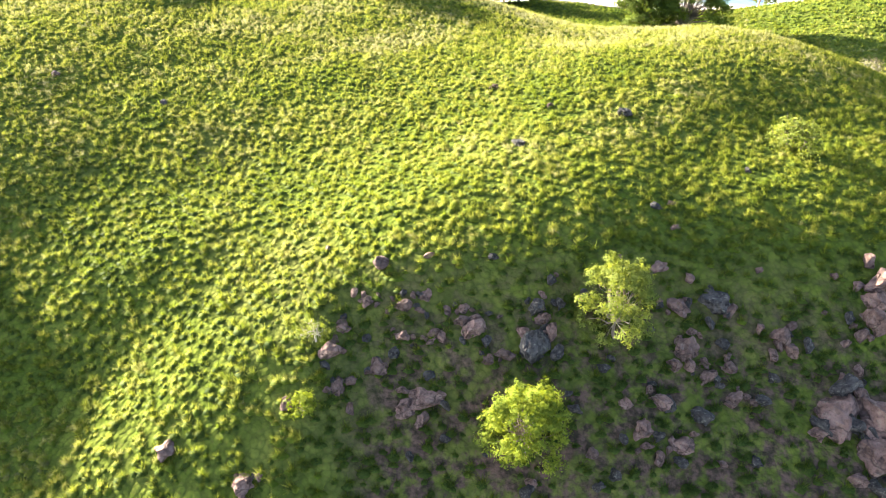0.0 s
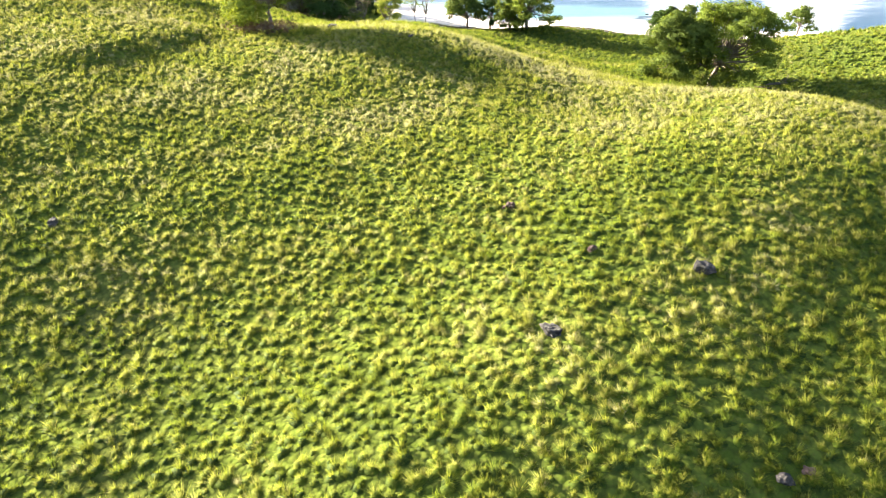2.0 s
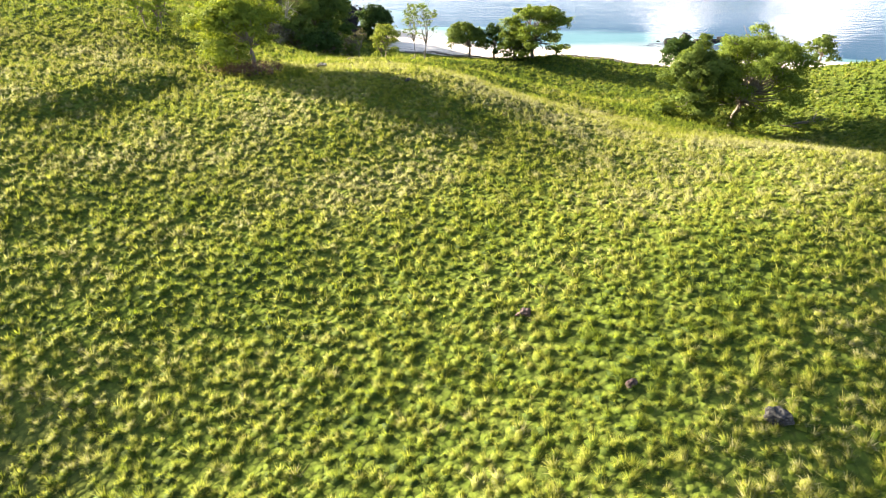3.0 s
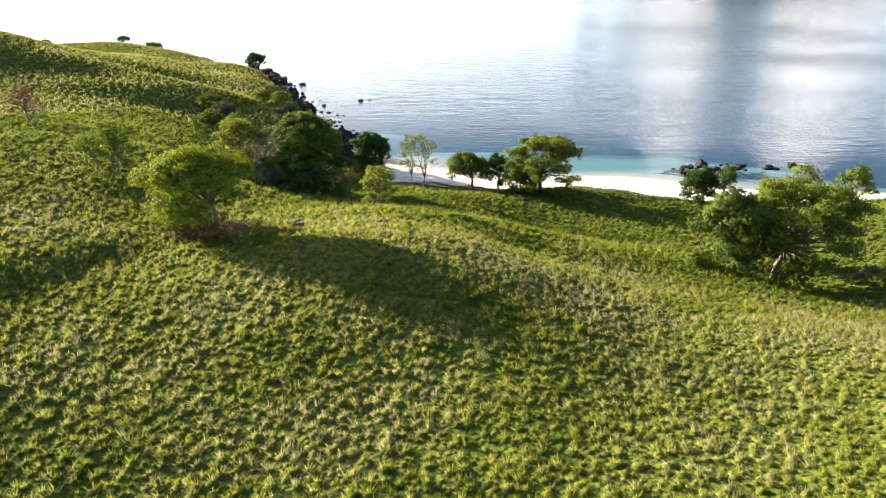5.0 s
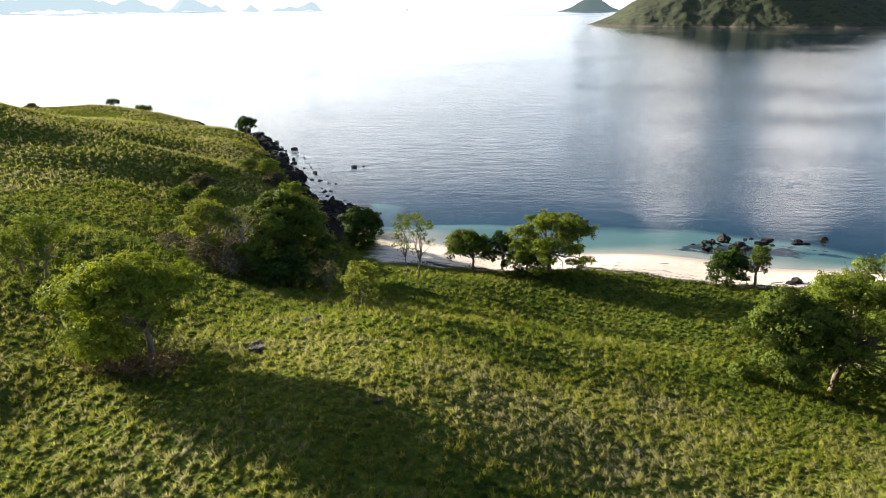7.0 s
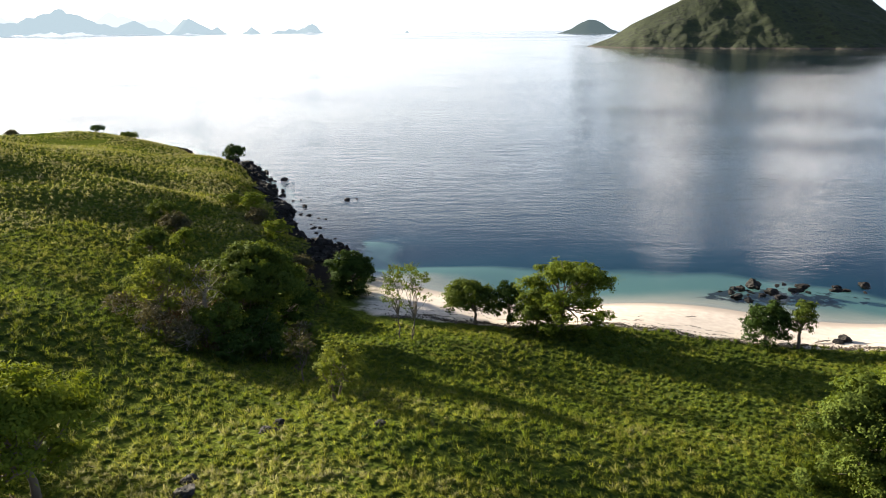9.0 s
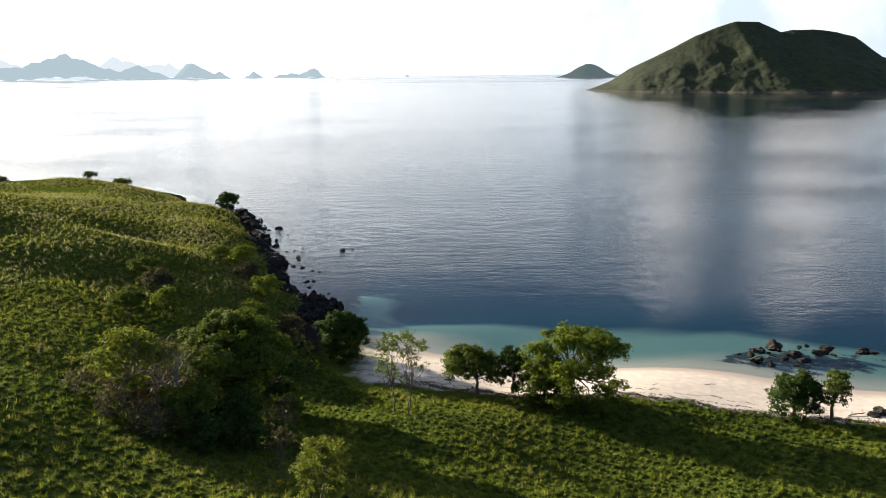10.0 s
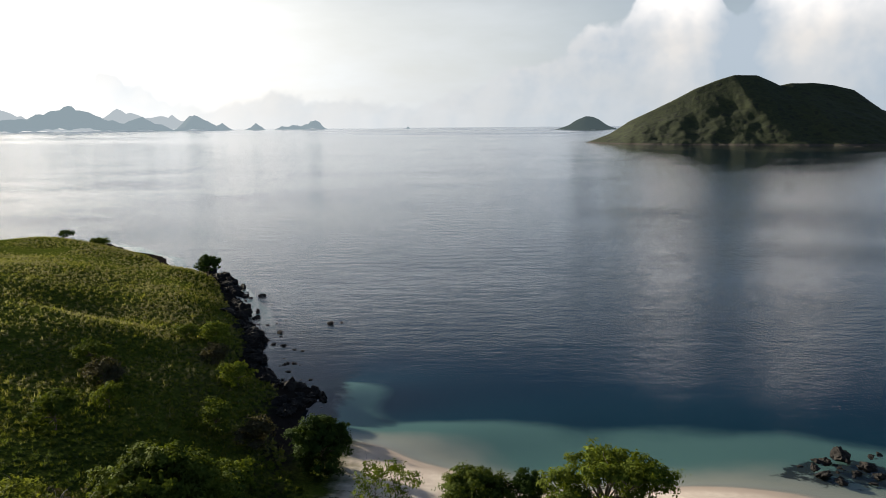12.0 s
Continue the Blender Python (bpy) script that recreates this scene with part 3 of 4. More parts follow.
def set_stone(name, me, x, y, size, label, group, turn, sink=0.12, stretch=(1, 1, 1), z=None):
    ob = new(name, me)
    base = (height(x, y) if z is None else z)
    ob.matrix_basis = Matrix.Translation((x, y, base + size * (0.30 - sink) * stretch[2])) @ Euler((radians((turn * 37) % 30 - 15), radians((turn * 53) % 30 - 15), radians(turn))).to_matrix().to_4x4() @ Matrix.Diagonal((size * stretch[0], size * stretch[1], size * stretch[2], 1))
    return tagged(ob, label, "rock", group)


PINK = [stone_mesh("boulder", 10 + i, M_ROCK, 2, 8 + i % 4, 0.85) for i in range(7)]
GREY = [stone_mesh("boulder", 40 + i, M_GREY, 2, 9, 0.9) for i in range(4)]
LAVA = [stone_mesh("shore_rock", 70 + i, M_DARK, 1, 7, 0.75, 0.24) for i in range(7)]
CHIPS = [stone_mesh("boulder", 90 + i, M_GREY if i < 3 else M_ROCK, 1, 8, 0.9, 0.14) for i in range(7)]


# ---------------------------------------------------------------- trees and shrubs
def tube(path, radii, sides=7):
    """Rings round a path, thinning as the radii do; gives places and four-sided faces."""
    path = [Vector(p) for p in path]
    rings = []
    for i, (p, r) in enumerate(zip(path, radii)):
        way = (path[min(i + 1, len(path) - 1)] - path[max(i - 1, 0)]).normalized()
        side = way.cross(Vector((0.31, 0.95, 0.05))).normalized()
        other = way.cross(side)
        rings += [p + (side * math.cos(a) + other * math.sin(a)) * r for a in np.linspace(0, math.tau, sides, endpoint=False)]
    faces = [(k * sides + j, k * sides + (j + 1) % sides, (k + 1) * sides + (j + 1) % sides, (k + 1) * sides + j) for k in range(len(path) - 1) for j in range(sides)]
    return rings, faces


def wander(rnd, a, b, bend, count=5):
    a, b = Vector(a), Vector(b)
    out = [a.lerp(b, i / (count - 1)) for i in range(count)]
    for i in range(1, count - 1):
        out[i] += Vector((rnd.uniform(-1, 1), rnd.uniform(-1, 1), rnd.uniform(-0.6, 0.9))) * bend * (b - a).length
    return out


def leaf_cloud(rng, lobes, per_lobe, leaf, droop=0.2):
    """Small folded leaves in flat sprays about lobes (centre, radii), with gaps between the sprays."""
    P, Nn, S, O = [], [], [], []
    for c, r in lobes:
        r, c = np.array(r), np.array(c)
        total = max(12, int(0.32 * per_lobe * (r[0] * r[1] * r[2]) ** (2 / 3)))
        sprays = int(rng.integers(14, 21))
        for _ in range(sprays):
            d = rng.normal(size=3) + np.array([0, 0, 0.3])
            d /= np.linalg.norm(d)
            centre = c + d * r * rng.uniform(0.62, 1.08)
            n = max(4, int(total / sprays * rng.uniform(0.6, 1.4)))
            g = rng.normal(size=(n, 3)) * np.array([0.17, 0.17, 0.10]) * r[0] * rng.uniform(0.7, 1.25)
            g[:, 2] -= 0.35 * (g[:, 0] ** 2 + g[:, 1] ** 2) / r[0]
            P.append(centre + g)
            o = (centre + g - c) / r
            O.append(o / (np.linalg.norm(o, axis=1)[:, None] + 1e-6) + np.array([0, 0, 0.25]))
            Nn.append(d * 0.9 + rng.normal(scale=0.5, size=(n, 3)) + np.array([0, 0, 0.45]))
            S.append(leaf * rng.uniform(0.6, 1.3, n))
        if per_lobe > 450:
            # larger shaded leaves inside the clump
            g = np.clip(rng.normal(size=(34, 3)) * 0.32, -0.5, 0.5)
            P.append(c + g * r)
            O.append(rng.normal(size=(34, 3)) * 0.4 + np.array([0, 0, 0.3]) + g)
            Nn.append(rng.normal(size=(34, 3)) + np.array([0, 0, 0.3]))
            S.append(np.full(34, 0.22 * r[0]))
    P, Nn, S, O = np.concatenate(P), np.concatenate(Nn), np.concatenate(S), np.concatenate(O)
    Nn /= np.linalg.norm(Nn, axis=1)[:, None]
    a = np.cross(Nn, rng.normal(size=Nn.shape))
    a /= np.linalg.norm(a, axis=1)[:, None]
    b = np.cross(Nn, a)
    s = S[:, None]
    V = np.stack([P - a * s, P - b * s * 0.42 + Nn * s * 0.12, P + a * s - Nn * s * droop, P + b * s * 0.42 + Nn * s * 0.12], 1).reshape(-1, 3)
    i = np.arange(len(P))[:, None] * 4
    F = np.concatenate([i + np.array([[0, 1, 2]]), i + np.array([[0, 2, 3]])])
    soft = 0.5 * O + 0.7 * Nn
    soft /= np.linalg.norm(soft, axis=1)[:, None]
    return V, F, np.repeat(soft, 4, 0)


def grow(name, x, y, tall, spread, seed, leaves, label, group="", lobes=16, density=1125, leaf=0.176, fork=0.3, lean=(0, 0), wood=None, trunk=None,
         lobe_size=0.30, squat=0.62, low=0.35, stems=1, twigs=0, category="tree", dome=1.0, extra=()):
    """A tree or shrub: tapered stem, limbs to every clump, and a crown of clumps of small leaves."""
    rnd, rng = random.Random(seed), np.random.default_rng(seed)
    wood = wood or M_BARK
    trunk = trunk or 0.028 * tall + 0.03
    root = new(name)
    root.location = (x, y, height(x, y))
    tagged(root, label, category, group)
    top = Vector((lean[0], lean[1], 0))
    clumps = []
    for k in range(lobes):
        u = (k + 0.5) / lobes
        a = k * 2.39996 + rnd.uniform(-0.4, 0.4)
        e = 1 - (1 - (-0.25)) * u if dome else rnd.uniform(-0.5, 1)
        flat = math.sqrt(max(0.05, 1 - e * e)) * rnd.uniform(0.55, 1.0)
        cz = tall * (low + (1 - low) * (0.30 + 0.54 * math.copysign(abs(e) ** 0.6, e)) * rnd.uniform(0.8, 1.06))
        cz = max(cz, tall * low * 0.8)
        c = top * (cz / tall) + Vector((math.cos(a) * flat * spread * 0.5 * 0.78, math.sin(a) * flat * spread * 0.5 * 0.78, cz))
        r = spread * lobe_size * rnd.uniform(0.65, 1.15)
        clumps.append((c, (r, r, r * squat)))
    clumps += [(Vector(c), r) for c, r in extra]
    vs, fs = [], []

    def add(path, radii, sides):
        v, f = tube(path, radii, sides)
        o = len(vs)
        vs.extend(v), fs.extend([tuple(o + i for i in q) for q in f])

    forks = []
    for s in range(stems):
        a = s * 2.4 + seed
        foot = Vector((math.cos(a), math.sin(a), 0)) * (0.0 if stems == 1 else 0.10 * spread)
        head = top * fork + Vector((math.cos(a) * 0.08 * spread * (stems > 1) + rnd.uniform(-0.03, 0.03) * tall, math.sin(a) * 0.08 * spread * (stems > 1), tall * fork)) + foot
        p = wander(rnd, foot - Vector((0, 0, 0.4)), head, 0.05)
        add(p, [trunk * (1.35, 1.05, 0.95, 0.85, 0.75)[i] / (1 if stems == 1 else 1.5) for i in range(5)], 8)
        forks.append(head)
    for k, (c, r) in enumerate(clumps):
        start = min(forks, key=lambda h: (h - c).length)
        p = wander(rnd, start, c, 0.10)
        add(p, [trunk * 0.5 * w for w in (1.0, 0.72, 0.5, 0.32, 0.12)], 5)
        for _ in range(twigs):
            d = Vector((rnd.gauss(0, 1), rnd.gauss(0, 1), rnd.gauss(0.5, 0.8))).normalized()
            q = p[rnd.choice((2, 3, 4))]
            add(wander(rnd, q, q + d * r[0] * rnd.uniform(0.8, 1.5), 0.12, 4), [trunk * w for w in (0.17, 0.12, 0.08, 0.03)], 4)
    solid("trunk", vs, fs, wood, root, smooth=True)
    if density:
        V, F, soft = leaf_cloud(rng, [(tuple(c), r) for c, r in clumps], density, leaf)
        solid("crown", V, F, leaves, root, normals=soft)
    return root


# the rounded tree alone on the shoulder of the hill
grow("tree", -21.0, 115.8, 8.3, 10.4, 3, M_LUSH, "rounded leafy tree alone on the grassy shoulder", lobes=24, density=1500, leaf=0.15, fork=0.30, lobe_size=0.18, squat=0.52, low=0.32, lean=(-2.0, 0.3), trunk=0.26, extra=[((-4.6, -0.6, 2.3), (1.5, 1.5, 0.9)), ((-5.2, 0.8, 3.4), (1.4, 1.4, 0.9)), ((-3.4, -1.6, 1.5), (1.3, 1.3, 0.8))])
# the large spreading pair in the hollow
grow("tree", 43.1, 137.9, 16.2, 20.0, 8, M_MID, "tall spreading feathery tree in the grassy hollow", lobes=80, density=760, leaf=0.16, fork=0.26, lobe_size=0.105, squat=0.45, low=0.10, trunk=0.40, twigs=1, lean=(3.0, 0))
grow("tree", 36.4, 135.5, 11.2, 11.0, 9, M_LEAF, "dense dark bushy tree in the grassy hollow", lobes=26, density=1250, leaf=0.176, fork=0.25, lobe_size=0.19, low=0.06, trunk=0.26)
# the grove at the foot of the left hill
grow("tree", -30.3, 159.0, 9.4, 9.0, 21, M_GOLD, "light green open tree at the edge of the grove", "grove trees", lobes=20, density=525, leaf=0.176, lobe_size=0.17, low=0.42, twigs=3, stems=2)
grow("tree", -27.0, 160.0, 10.0, 8.0, 22, M_DULL, "half bare grey tree within the grove", "grove trees", lobes=16, density=137, leaf=0.136, lobe_size=0.18, low=0.3, twigs=6, wood=M_PALE, stems=2)
grow("tree", -22.5, 166.0, 14.0, 13.0, 23, M_LEAF, "large dense dark tree in the grove", "grove trees", lobes=34, density=1125, leaf=0.200, lobe_size=0.18, low=0.25, trunk=0.36)
grow("tree", -21.0, 176.0, 9.5, 8.0, 24, M_DEEP, "dense dark tree on the seaward side of the grove", "grove trees", lobes=22, density=1000, leaf=0.200, lobe_size=0.2, low=0.2)
grow("tree", -24.0, 156.0, 6.0, 7.0, 25, M_LEAF, "low dark tree in the grove", "grove trees", lobes=16, density=750, leaf=0.176, lobe_size=0.22, low=0.15, twigs=2)
grow("tree", -46.3, 194.9, 5.0, 6.5, 26, M_LEAF, "dark bushy tree on the slope behind the grove", lobes=16, density=812, leaf=0.192, lobe_size=0.21, low=0.2)
UNDERGROWTH = [(-21.0, 152.0, 3.2, 5.0), (-26.5, 153.0, 3.4, 5.5), (-19.5, 160.0, 5.0, 5.0), (-30.5, 155.0, 3.6, 5.0), (-29.5, 161.0, 4.2, 5.5), (-20.5, 158.5, 6.5, 6.5), (-28.5, 165.0, 7.0, 7.0), (-23.5, 171.0, 5.5, 6.0), (-34.5, 169.0, 5.0, 6.0),
               (-24.0, 155.5, 4.0, 5.0), (-18.0, 155.0, 3.6, 4.5), (-17.0, 164.5, 4.5, 5.0), (-17.5, 170.0, 4.0, 5.0), (-32.5, 163.0, 4.5, 5.5), (-25.5, 160.5, 5.5, 6.0), (-22.0, 164.0, 6.0, 6.0), (-35.5, 159.5, 3.2, 5.0), (-15.5, 158.5, 2.6, 4.0)]
for k, (bx, by, bt, bs) in enumerate(UNDERGROWTH):
    kind = (0, 1, 2, 1, 3)[k % 5]
    grow("shrub", bx, by, bt, bs, 130 + k, (M_DEEP, M_DULL, M_LEAF, M_DRY)[kind], ("dark undergrowth bush in the grove", "grey half dry bush in the grove", "green bush at the foot of the grove", "brown withered bush in the grove")[kind], "grove undergrowth", lobes=13, density=(480, 300, 480, 320)[kind], leaf=0.18, lobe_size=0.21, low=0.1, twigs=(0, 6, 2, 5)[kind], stems=2, wood=(M_BARK, M_PALE, M_BARK, M_PALE)[kind], category="bush")
grow("tree", -12.6, 145.5, 5.2, 3.0, 27, M_DULL, "bare grey sapling beside the grove", lobes=8, density=110, leaf=0.112, lobe_size=0.2, low=0.35, twigs=5, trunk=0.08)
# between the grove and the beach
grow("tree", -15.0, 201.0, 8.0, 8.2, 31, M_DEEP, "round dark tree at the end of the beach", lobes=28, density=1187, leaf=0.18, lobe_size=0.20, squat=0.85, low=0.05)
grow("tree", -4.4, 176.0, 11.8, 8.0, 32, M_MID, "thin open tree with several slender stems", lobes=24, density=440, leaf=0.17, lobe_size=0.14, low=0.42, twigs=4, stems=3, trunk=0.13)
grow("shrub", -8.1, 138.9, 5.6, 5.4, 33, M_GOLD, "yellow-green feathery bush in the grass", lobes=22, density=1200, leaf=0.128, lobe_size=0.17, squat=0.6, low=0.2, stems=2, category="bush")
# along the beach
grow("tree", 5.8, 187.0, 7.4, 8.6, 41, M_LEAF, "leaning leafy tree at the back of the beach", "beach trees", lobes=20, density=1062, leaf=0.192, lobe_size=0.19, low=0.32, lean=(-1.6, 0))
grow("tree", 10.6, 187.0, 7.6, 5.2, 42, M_DEEP, "narrow dark tree at the back of the beach", "beach trees", lobes=16, density=1125, leaf=0.192, lobe_size=0.24, low=0.2)
grow("tree", 18.0, 181.0, 12.2, 15.5, 43, M_MID, "tall spreading tree leaning over the beach", "beach trees", lobes=46, density=820, leaf=0.20, lobe_size=0.115, squat=0.42, low=0.06, trunk=0.34, lean=(0.8, 0), twigs=1)
grow("tree", 14.5, 180.5, 7.0, 8.0, 44, M_LEAF, "low dense tree under the spreading one", "beach trees", lobes=18, density=875, leaf=0.208, lobe_size=0.21, low=0.1)
grow("shrub", 46.2, 177.5, 6.8, 7.4, 45, M_DEEP, "round dense bush at the sand's edge", lobes=30, density=1125, leaf=0.16, lobe_size=0.17, squat=0.85, low=0.06, category="bush")
grow("tree", 49.8, 175.6, 7.2, 4.2, 46, M_LEAF, "slender leaning tree at the sand's edge", lobes=14, density=875, leaf=0.176, lobe_size=0.22, squat=0.8, low=0.35, lean=(0.9, 0), fork=0.4)
grow("tree", 73.5, 176.0, 6.0, 6.0, 47, M_LEAF, "dark bush below the green knoll", lobes=14, density=750, leaf=0.208, lobe_size=0.22, low=0.2)
# the left hills
grow("tree", -37.2, 130.0, 6.6, 8.0, 51, M_MID, "sparse open tree on the hillside", lobes=24, density=520, leaf=0.144, lobe_size=0.15, low=0.12, twigs=4, stems=3)
grow("tree", -61.0, 158.0, 5.4, 5.6, 52, M_DRY, "thin reddish-brown tree on the hillside", lobes=14, density=187, leaf=0.160, lobe_size=0.2, low=0.35, twigs=4)
grow("tree", -68.0, 321.5, 6.2, 8.0, 53, M_DEEP, "small dark tree at the edge of the headland", lobes=16, density=525, leaf=0.272, lobe_size=0.2, low=0.35)
grow("tree", -139.3, 380.5, 3.4, 6.0, 54, M_DEEP, "small dark tree on the crest of the headland", lobes=12, density=325, leaf=0.288, lobe_size=0.2, low=0.4)
for k, (bx, by, bt, bs) in enumerate([(-124.2, 373.0, 2.0, 8.0), (-164.3, 363.0, 2.2, 6.0), (-44, 249, 4.2, 6.5), (-47, 243, 3.2, 5.0), (-40, 236, 3.5, 6.0), (-33, 226, 4.0, 6.0), (-54, 220, 3.8, 6.0), (-49, 214, 3.4, 6.5), (-45, 206, 3.5, 5.0), (-31, 208, 4.8, 6.0), (-25, 206, 4.4, 6.0), (-24, 192, 4.5, 6.0), (-34, 186, 4.5, 6.0)]):
    grow("shrub", bx, by, bt, bs, 60 + k, (M_LEAF, M_DULL, M_MID)[k % 3], "dark rounded bush near the rocky shore" if k > 1 else "low dark bush on the crest of the headland", "headland bushes", lobes=12, density=525, leaf=0.208, lobe_size=0.22, low=0.15, category="bush")
# the first slope
grow("tree", 10.1, 34.4, 6.0, 5.0, 81, M_GOLD, "young yellow-green tree among the boulders", lobes=44, density=2600, leaf=0.076, lobe_size=0.13, squat=0.9, low=0.02, fork=0.2, lean=(0.2, 0.3), trunk=0.10)
grow("tree", 4.4, 28.7, 4.6, 5.6, 82, M_LUSH, "bright green bushy tree low on the boulder slope", lobes=44, density=2800, leaf=0.078, lobe_size=0.125, squat=0.9, low=0.02, fork=0.2, trunk=0.09)
grow("shrub", -7.9, 30.4, 1.7, 2.0, 83, M_LUSH, "small bright green shrub in the grass", lobes=10, density=700, leaf=0.080, lobe_size=0.22, low=0.1, category="bush")
grow("shrub", -7.6, 34.6, 1.6, 2.4, 84, M_GOLD, "pale dying shrub with bare twigs", lobes=10, density=300, leaf=0.070, lobe_size=0.2, low=0.1, twigs=6, wood=M_PALE, category="bush")
grow("shrub", 27.2, 53.0, 2.2, 4.6, 85, M_GOLD, "pale yellowish bush with bare twigs", lobes=18, density=700, leaf=0.090, lobe_size=0.2, low=0.1, twigs=3, stems=3, category="bush")
grow("shrub", 58.0, 98.0, 2.2, 5.0, 86, M_DULL, "grey dry bush on the ridge", lobes=10, density=160, leaf=0.120, lobe_size=0.2, low=0.1, twigs=5, wood=M_PALE, category="bush")
for k, (bx, by) in enumerate([(-23.2, 113.0), (-21.4, 112.4), (-18.6, 113.4), (-24.6, 114.2), (-22.4, 114.0), (-20.0, 112.6)]):
    grow("shrub", bx, by, 1.3, 3.4, 90 + k, M_DRY, "brown withered scrub under the lone tree", "withered scrub", lobes=8, density=420, leaf=0.100, lobe_size=0.24, low=0.1, twigs=3, category="bush")


# ---------------------------------------------------------------- boulders and shore rocks
SLOPE = [(-1.0, 31.5, 1.6), (1.7, 34.9, 1.4), (14.4, 34.0, 1.4), (14.4, 36.6, 1.2), (5.7, 35.9, 1.2), (5.2, 33.5, 1.8), (-6.8, 34.0, 1.2), (-3.8, 33.4, 1.0), (-2.5, 36.6, 0.9), (-1.1, 37.0, 0.8), (-4.7, 37.2, 0.8), (-6.0, 35.7, 0.8), (-0.6, 34.9, 0.8), (-2.4, 35.0, 0.8), (-6.1, 32.1, 0.9), (12.3, 31.2, 1.1), (16.7, 31.6, 1.0), (11.1, 29.5, 1.2), (13.3, 29.0, 1.2), (16.8, 36.6, 1.5), (20.3, 34.9, 1.2), (22.5, 30.7, 2.6), (24.7, 30.8, 2.5), (24.1, 28.8, 2.4), (27.8, 38.3, 2.4), (26.8, 37.0, 1.7), (26.2, 36.0, 1.5), (-10.8, 27.4, 1.1), (15.4, 32.6, 1.0), (14.5, 33.3, 0.8), (2.6, 33.2, 0.7), (1.2, 36.2, 0.7)]
MORE = [(-2.1, 30.9, 0.9), (-1.2, 30.4, 0.9), (8.6, 36.6, 0.9), (13.5, 38.8, 1.0), (10.3, 30.8, 0.8), (14.8, 30.5, 1.2), (16.8, 33.2, 0.9), (-3.9, 39.4, 1.1), (14.2, 43.5, 0.7), (15.5, 44.0, 0.6), (-7.7, 42.1, 0.5), (14.9, 57.5, 1.5), (9.2, 59.9, 0.8), (-38.9, 72.2, 1.2), (22.3, 48.9, 0.8), (15.2, 41.6, 0.6), (-15.7, 29.7, 1.3), (0.2, 29.5, 0.6), (8.1, 28.4, 0.7), (-8.9, 31.1, 0.9), (3.1, 38.9, 0.6), (-0.9, 39.3, 0.6), (15.4, 38.3, 0.8), (18.3, 31.5, 0.8), (4.8, 66.4, 1.2)]
DARK_AT = {4, 5, 19}
for k, (bx, by, size) in enumerate(SLOPE):
    grey = k in DARK_AT
    set_stone("boulder", GREY[k % 4] if grey else PINK[k % 7], bx, by, size * 1.05, "dark grey cracked boulder on the shaded slope" if grey else "pinkish weathered boulder on the shaded grassy slope", "boulders on the slope", k * 47.0, 0.22, (1.1, 0.8 + 0.07 * (k % 4), 0.85 + 0.15 * (k % 3)))
for k, (bx, by, size) in enumerate(MORE):
    grey = k % 3 == 2
    set_stone("boulder", GREY[k % 4] if grey else PINK[k % 7], bx, by, size * (0.7 if by > 45 else 1.0), "grey lichened rock showing in the grass" if grey else "small pinkish rock showing in the grass", "boulders on the slope", 20 + k * 61.0, 0.12, (1.1, 0.85, 0.85))
rnd = random.Random(31)
for k, (bx, by, size) in enumerate(SLOPE):
    for i in range(4):
        a, d = rnd.uniform(0, math.tau), size * rnd.uniform(0.45, 1.1)
        dark = rnd.random() < 0.3
        set_stone("boulder", CHIPS[(k + i) % 3] if dark else CHIPS[3 + (k + i) % 4], bx + math.cos(a) * d, by + math.sin(a) * d * 0.8, size * rnd.uniform(0.3, 0.6), "dark broken block leaning on a boulder" if dark else "purple-brown broken block beside a boulder", "boulders on the slope", rnd.uniform(0, 360), 0.15, (1.2, 0.8, rnd.uniform(0.7, 1.2)))
for k in range(70):
    bx, by = rnd.uniform(-6.0, 25.0), rnd.uniform(26.5, 39.0)
    dark = rnd.random() < 0.45
    set_stone("boulder", CHIPS[k % 3] if dark else CHIPS[3 + k % 4], bx, by, rnd.uniform(0.3, 0.85), "dark broken stone among the boulders" if dark else "purple-brown stone among the boulders", "boulders on the slope", rnd.uniform(0, 360), 0.15, (1.2, 0.8, rnd.uniform(0.7, 1.3)))
for k, (bx, by, size) in enumerate([(-11.4, 130.2, 0.8), (-14.2, 119.6, 0.9), (13.0, 106.0, 0.7), (-3.2, 106.5, 0.5), (-3.9, 129.7, 0.8), (-11.4, 128.2, 1.0), (-13.9, 117.4, 1.3), (5.8, 52.3, 0.8), (-26.8, 67.5, 0.8)]):
    set_stone("boulder", GREY[k % 4], bx, by, size * 1.2, "grey stone half hidden in the grass", "stones in the grass", 11 + k * 71.0, 0.2, (1.2, 0.9, 0.7))
